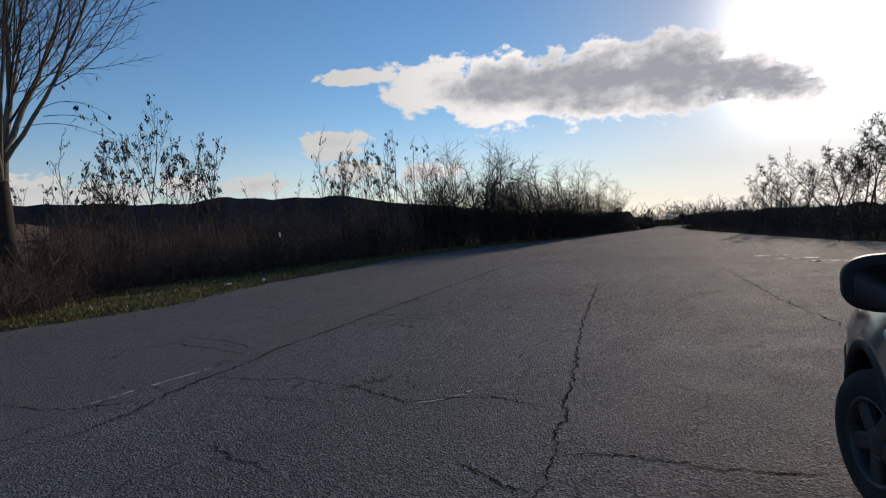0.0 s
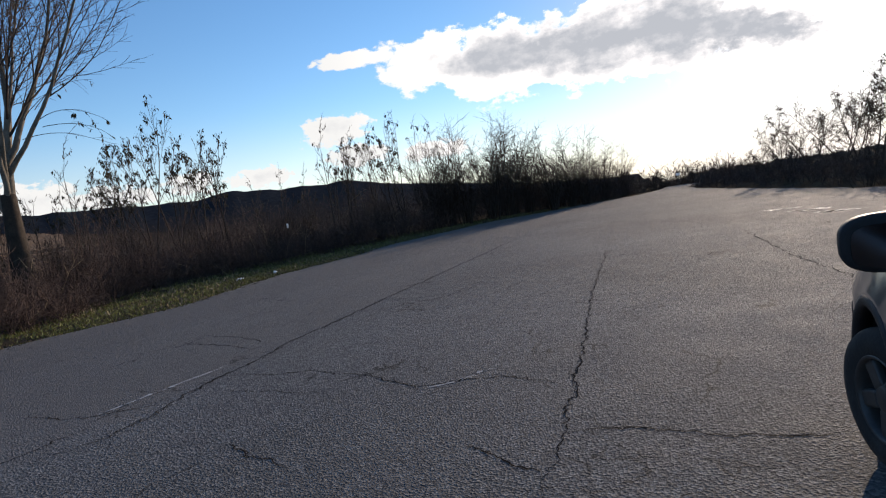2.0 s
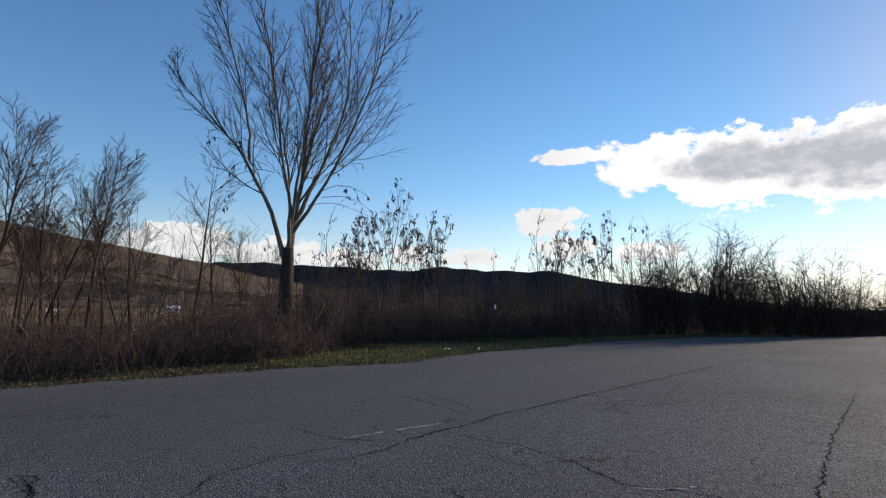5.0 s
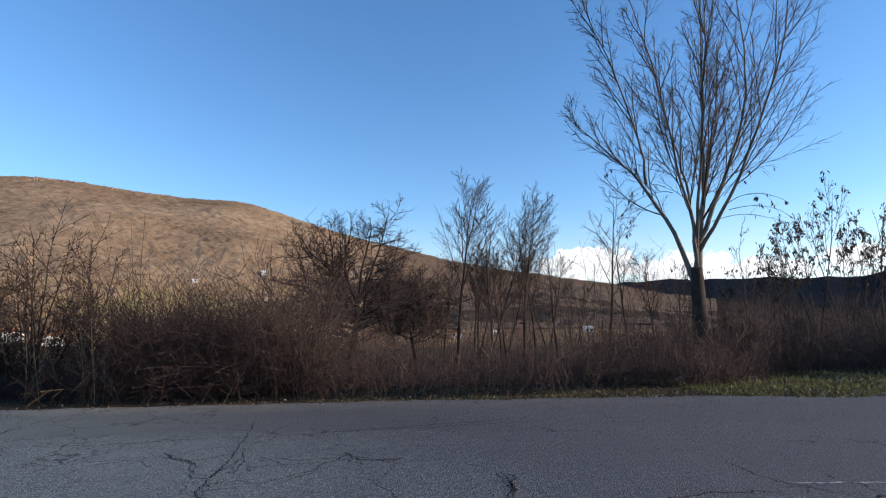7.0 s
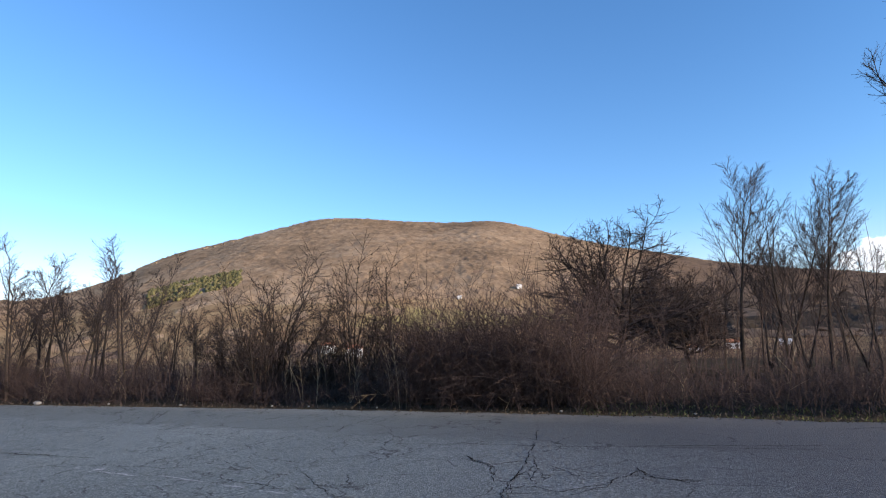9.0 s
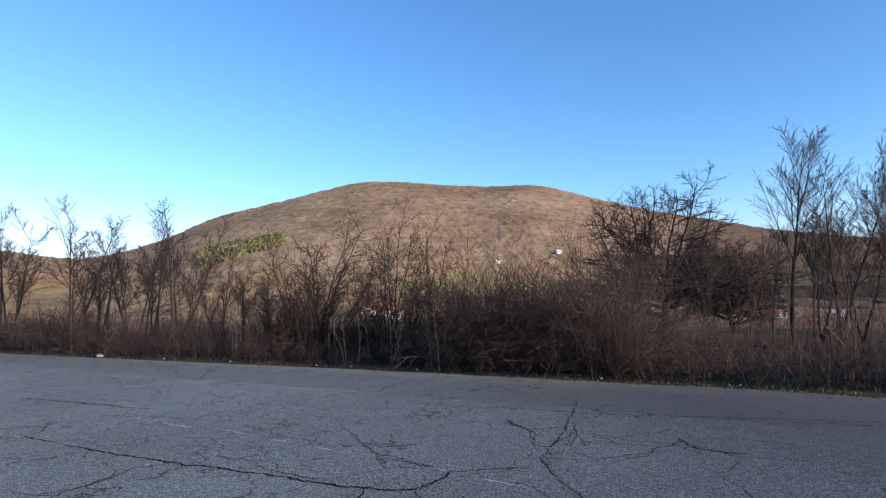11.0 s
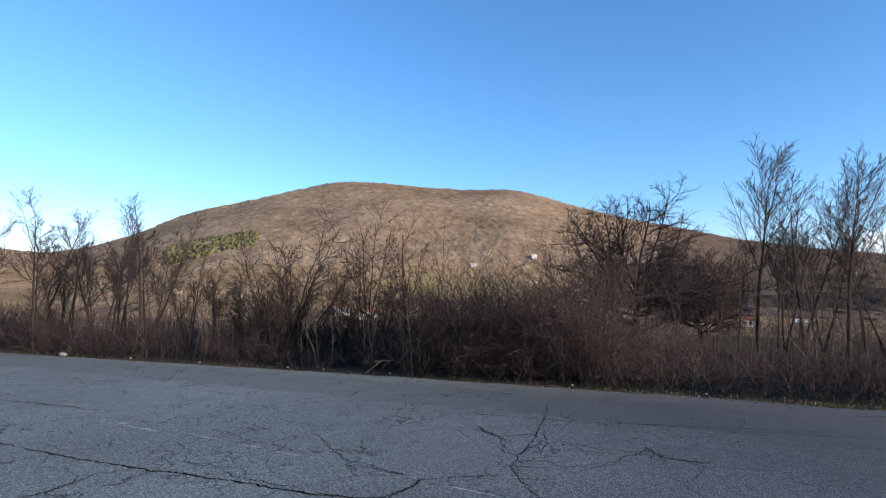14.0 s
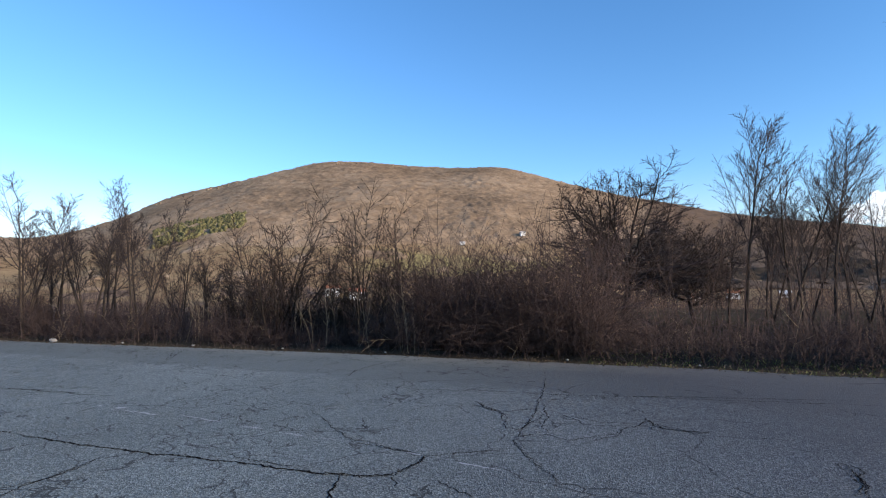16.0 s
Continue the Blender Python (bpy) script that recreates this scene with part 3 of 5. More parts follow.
def strands(rng, points, width, wander, gap, count, spread, keep):
    """Jagged narrow strips side by side through the given places on the road; keep: share of their length that is there."""
    pts = np.array(points, float)
    s = np.concatenate([[0], np.cumsum(np.linalg.norm(np.diff(pts, axis=0), axis=1))])
    n = max(int(s[-1] / gap), 9)
    t = np.linspace(0, s[-1], n)
    line = np.stack([np.interp(t, s, pts[:, 0]), np.interp(t, s, pts[:, 1])], -1)
    jit = np.cumsum(rng.normal(0, wander * 0.22, (n, 2)), 0)
    jit -= np.linspace(0, 1, n)[:, None] * jit[-1]
    k = min(21, n)
    jit -= np.stack([np.convolve(np.pad(jit[:, i], k, "edge"), np.ones(k) / k, "same")[k:-k] for i in (0, 1)], -1)
    line = line + jit + rng.normal(0, wander * 0.12, (n, 2))
    verts, quads, at = [], [], 0
    for k in range(count):
        c = line + (rng.normal(0, spread, (n, 2)) if k else 0) + (np.cumsum(rng.normal(0, spread * 0.3, (n, 2)), 0) * 0.3 if k else 0)
        d = unit(np.gradient(c, axis=0))
        side = np.stack([-d[:, 1], d[:, 0]], -1)
        ends = np.minimum(1, 6 * np.minimum(np.linspace(0, 1, n), np.linspace(1, 0, n)) + 0.15)
        w = (width * (1.0 if k == 0 else 0.6) * rng.uniform(0.35, 1.35, n) * ends)[:, None]
        v = np.zeros((n, 2, 3))
        v[:, 0, :2], v[:, 1, :2] = c - side * w / 2, c + side * w / 2
        share = keep if k == 0 else keep * 0.45
        on = np.convolve(rng.uniform(0, 1, n), np.ones(7) / 7, "same") < 0.5 + 0.75 * (share - 0.5)
        a = np.arange(n - 1)[on[:-1]] * 2
        verts.append(v.reshape(-1, 3))
        quads.append(np.stack([a, a + 2, a + 3, a + 1], -1) + at)
        at += 2 * n
    return np.concatenate(verts), np.concatenate(quads)


def lay(name, points, width, mat, z, wander=0.05, seed=1, label="", gap=0.03, count=2, spread=0.012, keep=1.3):
    rng = np.random.default_rng(seed)
    v, q = strands(rng, points, width, wander, gap, count, spread, keep)
    v[:, 2] = z + np.array([road_z(x) for x in v[:, 0]])
    return part(name, mesh_of(name, v, q, mat, False), None, road, label)

def crack(width, *points):
    crack.seed += 1
    lay("crack", points, width * 0.55 + 0.002, CRACK, 0.003, 0.05, crack.seed, count=3 if width > 0.021 else 2)


crack.seed = 100
crack(0.016, (12.19, -2.46), (7.71, -1.21), (5.47, -0.68), (4.56, -0.44), (3.90, -0.27), (3.49, -0.13), (3.10, -0.04))
crack(0.016, (3.90, -0.27), (3.90, -0.48), (3.88, -0.67), (3.76, -0.82), (3.66, -1.00), (3.56, -1.35), (3.55, -1.62))
crack(0.030, (17.80, -1.13), (14.37, 0.05), (10.66, 1.35), (9.49, 1.78), (8.20, 2.19), (7.32, 2.54), (6.37, 2.71), (6.16, 2.86), (5.36, 2.99), (4.76, 3.10), (4.40, 3.49))
crack(0.016, (6.15, 2.85), (5.90, 2.22), (5.87, 1.82), (5.48, 1.19), (5.12, 0.84), (4.99, 0.69), (5.07, 0.37), (5.03, 0.10), (4.83, -0.23), (4.62, -0.45))
crack(0.018, (9.49, 1.78), (9.11, 0.83), (9.82, 0.07))
crack(0.018, (8.48, 4.28), (7.89, 3.35), (7.36, 2.87))
crack(0.014, (5.59, 4.51), (5.33, 3.97), (5.30, 3.61), (5.44, 3.04))
crack(0.014, (4.30, 1.98), (4.09, 1.66), (3.87, 1.36))
crack(0.014, (3.87, 0.28), (3.57, 0.04), (3.50, -0.11))
crack(0.018, (12.16, -5.08), (8.53, -4.08), (6.88, -3.77), (5.95, -3.58))
crack(0.040, (-5.73, 6.58), (-4.60, 6.10), (-3.60, 5.74), (-3.32, 5.68), (-2.69, 5.47), (-2.21, 5.27), (-1.61, 5.08), (-1.09, 5.05), (-0.81, 5.44))
crack(0.018, (-1.55, 4.93), (-1.50, 4.43))
crack(0.014, (-4.53, 4.67), (-4.20, 4.91), (-4.06, 5.33), (-4.06, 5.68))
crack(0.034, (-6.62, 7.00), (-5.73, 6.58))
crack(0.030, (-9.25, 9.95), (-8.35, 9.66), (-6.60, 9.13))
crack(0.016, (1.23, 10.44), (0.96, 9.03), (0.52, 7.26), (0.14, 6.18), (0.20, 5.57), (0.37, 4.85), (0.73, 4.57))
crack(0.016, (-0.19, 8.25), (0.13, 7.41), (0.11, 6.67), (0.27, 6.63), (0.73, 7.43))
crack(0.022, (-1.83, 9.60), (-1.11, 9.24), (0.19, 9.02), (1.45, 8.58), (2.68, 8.48), (4.18, 8.23), (5.31, 8.07))
crack(0.020, (-5.95, 11.44), (-4.68, 10.69))
crack(0.014, (-2.55, 7.88), (-1.62, 6.13), (-1.07, 5.78), (-0.81, 5.53))
crack(0.018, (0.84, 5.98), (1.29, 6.33), (1.85, 6.94), (2.23, 6.36), (2.59, 6.49))
crack(0.020, (-1.92, 12.82), (-2.47, 11.48), (-2.51, 10.52))
crack(0.016, (3.25, 3.60), (3.81, 3.85), (4.45, 3.74), (5.03, 3.47))
crack(0.018, (8.12, 4.40), (7.44, 3.29), (7.12, 2.91))
crack(0.014, (5.55, 2.49), (5.36, 2.01), (5.15, 1.53))
crack(0.016, (3.02, 5.04), (2.89, 4.66), (2.69, 4.40))
crack(0.018, (9.51, 1.78), (8.82, 0.93), (9.63, 0.13))
crack(0.016, (1.76, 6.85), (1.81, 6.56), (1.96, 6.36))
crack(0.016, (2.97, 5.05), (2.84, 4.64))
crack(0.020, (6.57, 7.66), (6.50, 7.17))
crack(0.016, (-0.29, 8.09), (0.15, 7.51), (0.75, 7.78))
crack(0.014, (3.11, 5.31), (2.98, 4.86), (2.66, 4.48))
crack(0.020, (-8.15, 9.61), (-6.49, 9.01), (-5.72, 8.79))
crack(0.016, (-3.66, 8.26), (-3.18, 7.81), (-2.89, 7.64))
crack(0.016, (-2.83, 8.24), (-2.43, 7.97), (-2.05, 8.05))
crack(0.010, (-0.19, 8.24), (0.09, 7.65), (0.20, 7.27), (0.11, 6.70))
crack(0.014, (0.77, 8.06), (0.74, 7.43), (0.55, 6.70), (0.54, 6.45), (0.28, 6.33), (0.18, 5.80))
crack(0.016, (0.28, 6.33), (0.56, 6.38), (0.75, 6.12), (1.04, 6.27), (1.47, 6.47))
crack(0.016, (-1.71, 6.31), (-1.16, 5.89), (-0.80, 5.64))
crack(0.022, (-1.05, 5.08), (-0.98, 5.19), (-0.80, 5.57), (-0.47, 5.70), (0.05, 5.80))
crack(0.018, (1.93, 7.14), (1.88, 6.72), (2.11, 6.47), (2.38, 6.36))
crack(0.016, (3.04, 5.31), (2.98, 5.08))
crack(0.016, (-2.87, 5.77), (-2.41, 5.45), (-1.94, 5.28))
crack(0.014, (1.00, 7.28), (1.27, 6.93), (1.83, 6.85))
crack(0.014, (-1.19, 7.50), (-0.91, 7.92), (-0.52, 8.00))
crack(0.014, (-1.68, 7.24), (-1.55, 6.68))
crack(0.020, (2.12, 8.52), (3.62, 8.14), (5.40, 7.73))
crack(0.014, (-7.25, 13.09), (-7.96, 15.38), (-7.65, 15.53))
crack(0.018, (-6.46, 6.92), (-6.42, 7.14), (-6.72, 7.70))
crack(0.018, (-4.28, 4.39), (-4.23, 4.69), (-4.16, 5.07), (-4.09, 5.54))
crack(0.016, (-2.55, 10.72), (-2.47, 11.48))
crack(0.018, (1.92, 7.15), (1.94, 6.60), (2.41, 6.37))
crack(0.010, (-0.23, 8.33), (0.03, 7.58), (0.30, 7.26))
crack(0.020, (-1.55, 5.08), (-1.53, 4.85), (-1.54, 4.46))
crack(0.016, (3.12, 5.32), (3.11, 5.02), (2.90, 4.75))
crack(0.016, (-0.66, 4.89), (-0.36, 4.50))
crack(0.016, (-1.07, 5.02), (-1.01, 4.76))
crack(0.014, (-7.16, 12.79), (-7.98, 14.92))
crack(0.014, (-3.39, 7.32), (-2.97, 7.01), (-2.26, 6.60))
crack(0.014, (0.91, 7.43), (1.08, 6.84), (1.45, 6.71))


def worn_line(width, *points, keep=0.75):
    lay("worn_line", points, width * 0.4, PAINT, 0.004, 0.02, 200, "almost worn away white road paint", count=3, spread=width * 0.22, keep=keep)


worn_line(0.100, (5.34, 3.61), (5.91, 3.31), (6.46, 2.99))
worn_line(0.070, (4.95, 0.64), (5.02, 0.42), (5.25, 0.10))
worn_line(0.070, (-1.60, 6.06), (-1.07, 5.78), (-0.58, 5.45), (-0.05, 5.13), keep=0.5)
worn_line(0.220, (-5.69, 8.12), (-5.16, 7.93), keep=0.5)
worn_line(0.080, (-5.16, 7.82), (-3.77, 7.18), keep=0.5)
worn_line(0.06, (-4.21, 7.52), (-3.22, 6.93), (-2.39, 6.47), (-1.68, 6.15), keep=0.5)
STROKES = [((14.95, -7.1), (14.8, -7.5)), ((13.95, -7.05), (13.86, -7.6)), ((13.1, -7.1), (12.8, -7.75))]



# ---- trees ----
def tree_of(name, m, label, trunk, crown, bark, twig, leaf=None, group="", category="tree"):
    ob = thing(name, m, label, category, group)
    part("trunk", mesh_of("trunk", *trunk, bark), None, ob)
    part("crown", mesh_of("crown", *crown, twig), None, ob)
    if leaf:
        part("foliage", mesh_of("foliage", *leaf, LEAF, False), None, ob, "sparse withered leaves")
    return ob


def slim_tree(name, seed, height, m, label, bark=BARK_DARK, twig=TWIG, stems=1, spread=36, leafy=0, dense=1.0, group="", lean=0.03, low=0.34, leaf_size=0.15, girth=1.0):
    """A slender bare tree: straight stem, limbs that leave it steeply and bend upwards into a vase of fine twigs; leafy: how many withered leaves hang on it."""
    rng = np.random.default_rng(seed)
    start = np.zeros((stems, 3))
    start[:, :2] = rng.normal(0, 0.12 * (stems > 1), (stems, 2))
    way = np.stack([rng.normal(0, lean + 0.13 * (stems > 1), stems), rng.normal(0, lean + 0.13 * (stems > 1), stems), np.ones(stems)], -1)
    hs = height * rng.uniform(0.72, 1.0, stems) if stems > 1 else np.array([height])
    hs[0] = height
    p0, r0 = stalks(rng, start, way, hs * 0.93, 15, 0.0112 * hs * girth, 0.006, 0.03, 0.012)
    r0 = r0 * np.linspace(1.0, 0.8, 15)[None]
    p1, r1 = branch(rng, p0, r0, max(5, int(15 * dense / max(1, stems ** 0.6))), low, 0.96, spread, 0.54, 9, 0.035, 0.095, 0.58, 0.006, 0.013 * girth, 0.68)
    p2, r2 = branch(rng, p1, r1, int(9 * dense), 0.12, 0.97, spread, 0.50, 5, 0.05, 0.10, 0.6, 0.0042, 0.0078, 0.5, 0.5)
    p3, r3 = branch(rng, p2, r2, int(7.5 * dense), 0.12, 0.97, spread, 0.5, 2, 0.08, 0.12, 0.6, 0.0036, 0.0055, 0.4, 0.3)
    crown = joined(tubes(p1, r1, 4), tubes(p2, r2, 3), tubes(p3, r3, 3))
    leaf = None
    if leafy:
        tips = along(rng, p2, leafy // 4, 0.75)
        tips = np.concatenate([tips + rng.normal(0, 0.06, tips.shape) for _ in range(4)])
        leaf = leaves(rng, tips, leaf_size, 2.4)
    return tree_of(name, m, label, tubes(p0, r0, 7), crown, bark, twig, leaf, group)


def spreading_tree(name, seed, height, m, label, bark=BARK_DARK, twig=TWIG, dense=1.0, group="", leafy=0, limbs=14):
    """A low old tree: a butt that splits near the ground into crooked limbs, the lower ones almost level, with a dome of fine twigs."""
    rng = np.random.default_rng(seed)
    p0, r0 = stalks(rng, np.zeros((1, 3)), np.array([[0.05, 0.02, 1]]), [height * 0.42], 9, 0.026 * height, 0.016 * height, 0.07, 0)
    a = np.arange(limbs) * 2.4 + rng.uniform(0, 0.5, limbs)
    out = np.linspace(0.5, 3.4, limbs)
    way = np.stack([np.cos(a) * out, np.sin(a) * out, np.ones(limbs)], -1)
    at = p0[0, np.clip(8 - np.round(np.linspace(0, 4, limbs) + rng.normal(0, 0.6, limbs)), 3, 8).astype(int)]
    p1, r1 = stalks(rng, at, way, height * rng.uniform(0.50, 0.66, limbs), 10, 0.0098 * height, 0.012, 0.16, 0.03)
    p2, r2 = branch(rng, p1, r1, int(9 * dense), 0.18, 0.98, 48, 0.48, 6, 0.17, 0.012, 0.6, 0.007, 0.012, 0.45)
    p3, r3 = branch(rng, p2, r2, int(7 * dense), 0.1, 0.98, 46, 0.52, 3, 0.15, 0.05, 0.6, 0.0045, 0.0075, 0.3)
    p4, r4 = branch(rng, p3, r3, int(5 * dense), 0.1, 0.98, 42, 0.55, 2, 0.14, 0.06, 0.6, 0.0034, 0.0052, 0.3)
    crown = joined(tubes(p2, r2, 4), tubes(p3, r3, 3), tubes(p4, r4, 3))
    leaf = leaves(rng, along(rng, p4, leafy, 0.2), 0.13, 0.6) if leafy else None
    return tree_of(name, m, label, joined(tubes(p0, r0, 10), tubes(p1, r1, 6)), crown, bark, twig, leaf, group)


def bush_of(name, seed, height, m, label, twig=TWIG_RED, stems=20, dense=1.0, group="", leafy=0, wide=0.35, bark=BARK_DARK, leaf_size=0.085):
    """A bush of many stems from one root, finely branched."""
    rng = np.random.default_rng(seed)
    a = rng.uniform(0, 2 * np.pi, stems)
    out = rng.uniform(0.03, wide, stems)
    way = np.stack([np.cos(a) * out, np.sin(a) * out, np.ones(stems)], -1)
    start = np.stack([np.cos(a) * out * 1.1, np.sin(a) * out * 1.1, np.zeros(stems)], -1)
    p0, r0 = stalks(rng, start, way, height * rng.uniform(0.5, 1.0, stems) * (1.12 - 0.35 * out / wide), 9, 0.0075 * height, 0.006, 0.085, 0.02)
    p1, r1 = branch(rng, p0, r0, int(12 * dense), 0.16, 0.97, 44, 0.36, 4, 0.12, 0.05, 0.55, 0.005, 0.0105, 0.5, 0.3)
    p2, r2 = branch(rng, p1, r1, int(7 * dense), 0.1, 0.98, 44, 0.58, 2, 0.12, 0.03, 0.6, 0.0038, 0.006, 0.3)
    ob = thing(name, m, label, "bush", group)
    part("trunk", mesh_of("trunk", *tubes(p0, r0, 5), bark), None, ob)
    part("crown", mesh_of("crown", *joined(tubes(p1, r1, 3), tubes(p2, r2, 3)), twig), None, ob)
    if leafy:
        part("foliage", mesh_of("foliage", *leaves(rng, np.concatenate([along(rng, p0, leafy // 4, 0.8), along(rng, p1, leafy // 2, 0.6), along(rng, p2, leafy // 4)]), leaf_size, 0.4), LEAF, False), None, ob)
    return ob


def spot(az, d, turn=0.0, size=1.0):
    x, y = by_az(az, d)
    return pose(x, y, ground_z(x, y) - 0.05, 0, 0, turn) @ Matrix.Scale(size, 4)


def great_tree():
    """The tall poplar by the road: a dark butt that forks low into steep pale stems."""
    rng = np.random.default_rng(41)
    right, ahead = np.array([0.64, -0.77, 0]), np.array([0.77, 0.64, 0])
    p0, r0 = stalks(rng, np.zeros((1, 3)), np.array([[0.0, 0.01, 1.0]]), [3.25], 10, 0.315, 0.165, 0.008, 0)
    r0[0, 0], r0[0, 1] = 0.41, 0.345
    # bends of each stem: side, depth, height; then its girth
    left = [(((-0.05, 0, 2.7), (-0.6, 0.1, 4.7), (-1.4, 0.2, 6.3), (-2.3, 0.3, 7.4), (-3.9, 0.5, 9.2)), 0.125),
             (((-1.3, 0.2, 6.1), (-1.35, 0, 7.3), (-2.1, -0.4, 10.2), (-2.7, -0.8, 12.3)), 0.07),
             (((0.0, -0.05, 3.0), (0.0, -0.5, 4.7), (-0.2, -0.9, 6.2), (-0.6, -1.3, 8.9), (-1.3, -1.6, 11.6)), 0.10),
             (((0.0, 0, 2.9), (0.16, 0.05, 4.2), (0.35, 0.1, 5.3), (0.45, 0.2, 6.8), (0.7, 0.1, 9.5), (0.8, 0.2, 13.9)), 0.185)]
    right_side = [(((0.1, 0, 4.0), (0.5, 0.1, 5.2), (1.1, 0.4, 6.5), (1.6, 0.6, 8.4), (1.7, 0.8, 10.5), (1.6, 0.8, 13.4)), 0.115),
             (((0.1, 0, 3.7), (0.9, -0.3, 5.0), (1.8, -0.8, 7.2), (2.5, -1.2, 9.4), (2.75, -1.4, 12.3)), 0.095),
             (((0.05, 0, 3.8), (0.0, 0.9, 6.0), (-0.5, 1.7, 8.5), (-0.9, 2.3, 11.5)), 0.09),
             (((0.1, 0, 3.9), (0.6, 1.1, 6.4), (1.0, 2.0, 9.0), (1.3, 2.6, 11.8)), 0.085),
             (((0.05, 0, 3.6), (0.4, -1.1, 6.0), (0.7, -2.0, 8.6), (0.9, -2.4, 11.0)), 0.085)]
    stems = left + right_side
    p1, r1 = np.zeros((len(stems), 15, 3)), np.zeros((len(stems), 15))
    for i, (bends, girth) in enumerate(stems):
        b = np.array(bends)
        t = np.linspace(0, 1, 15)
        f = np.stack([np.interp(t, np.linspace(0, 1, len(b)), b[:, n]) for n in range(3)], -1)
        f[1:-1] = 0.25 * f[:-2] + 0.5 * f[1:-1] + 0.25 * f[2:]
        f[1:] += np.cumsum(rng.normal(0, 0.035, (14, 3)), 0) * np.array([1, 1, 0.3])
        p1[i] = f[:, :1] * right + f[:, 1:2] * ahead + f[:, 2:] * np.array([0, 0, 1.0])
        r1[i] = (0.82 * girth) + (0.012 - 0.82 * girth) * t ** 0.62
    p2, r2 = branch(rng, p1, r1, 14, 0.24, 0.97, 24, 0.36, 10, 0.05, 0.09, 0.42, 0.008, 0.017, 0.42, 0.4)
    p3, r3 = branch(rng, p2, r2, 8, 0.14, 0.97, 34, 0.46, 6, 0.06, 0.05, 0.6, 0.0045, 0.0085, 0.45, 0.3)
    p4, r4 = branch(rng, p3, r3, 7, 0.12, 0.97, 36, 0.5, 3, 0.08, 0.04, 0.6, 0.0032, 0.005, 0.3)
    ob = thing("poplar_tree", pose(14.44, 12.02, 0.0), "tall bare poplar with dark butt and pale forked stems", "tree")
    part("trunk", mesh_of("trunk", *tubes(p0, r0, 14), BARK_DARK), None, ob, "dark furrowed butt")
    for i in range(len(stems)):
        part("stem", mesh_of("stem", *tubes(p1[i:i + 1], r1[i:i + 1], 9), BARK_PALE), None, ob, "pale smooth stem")
    part("crown", mesh_of("crown", *joined(tubes(p2, r2, 5), tubes(p3, r3, 3), tubes(p4, r4, 3)), TWIG), None, ob)
    # low shoots that arch out and droop, with the last leaves on them
    for side, h, n in ((-1, 5.6, 4), (1, 5.0, 5)):
        at = side * 0.75 * right + np.array([0, 0, h]) + rng.normal(0, 0.15, (n, 3))
        way = side * right + rng.normal(0, 0.3, (n, 3)) + np.array([0, 0, 0.55])
        q0, s0 = stalks(rng, at, way, rng.uniform(1.4, 2.6, n), 16, 0.011, 0.004, 0.05, -0.085)
        q1, s1 = branch(rng, q0, s0, 5, 0.3, 0.98, 45, 0.26, 6, 0.10, -0.09, 0.6, 0.003, 0.0045, 0.3)
        shoot = part("drooping_shoot", mesh_of("drooping_shoot", *joined(tubes(q0, s0, 5), tubes(q1, s1, 3)), TWIG), None, ob, "thin drooping shoots")
        part("foliage", mesh_of("foliage", *leaves(rng, along(rng, q1, 46, 0.5), 0.15, 2.6), LEAF, False), None, shoot, "last withered leaves")
    return ob


great_tree()
ROW = "trees along the road"


def repeat(kinds, places, turn):
    for i, (kind, az, d, size) in enumerate(places):
        copy_thing(kinds[kind], spot(az, d, turn * i + 25, size))


slim = [slim_tree("slim_tree", 11, 8.1, spot(26.9, 24.5), "slender bare grey tree with upswept twigs behind brambles", group=ROW, dense=1.28, low=0.40),
        slim_tree("slim_tree", 12, 7.1, spot(30.4, 25), "slender bare grey tree with upswept twigs behind brambles", group=ROW, stems=2, dense=1.1),
        slim_tree("slim_tree", 13, 5.3, spot(-31.0, 22), "bare grey tree forking into several steep stems", group=ROW, stems=4, spread=44, dense=1.2, lean=0.14, low=0.28),
        slim_tree("slim_tree", 14, 6.7, spot(42.0, 21), "bare tree with a few long curved limbs beside the poplar", group=ROW, spread=44, dense=0.72, lean=0.05, low=0.36)]
repeat(slim, [(0, 33.6, 25, 0.93), (1, 32.0, 26, 0.72), (0, 34.8, 26, 0.74), (3, 37.0, 24, 0.80), (0, 28.6, 27, 0.60), (0, 25.5, 26, 0.58), (1, 38.6, 24.5, 0.5), (3, 43.6, 22, 0.82), (0, 46.1, 22, 0.5), (1, 35.9, 27, 0.7), (3, 48.2, 23, 0.6), (1, 29.2, 26, 0.78), (0, 31.3, 24.5, 0.62)], 70)
repeat(slim, [(2, -39.0, 26, 1.08), (2, -36.9, 28, 1.02), (2, -34.2, 24, 1.0), (2, -27.0, 24, 0.72), (2, -24.6, 24, 0.68), (2, -42.5, 32, 1.2), (2, -46.5, 36, 1.3), (2, -52, 44, 1.5), (2, -33.0, 27, 1.0)], 50)
fruit = spreading_tree("old_fruit_tree", 21, 5.9, spot(15.9, 20.4), "old dark fruit tree with crooked tangled branches", twig=TWIG_DARK, dense=1.3, limbs=24)
copy_thing(fruit, spot(22.6, 25, 140, 0.66))

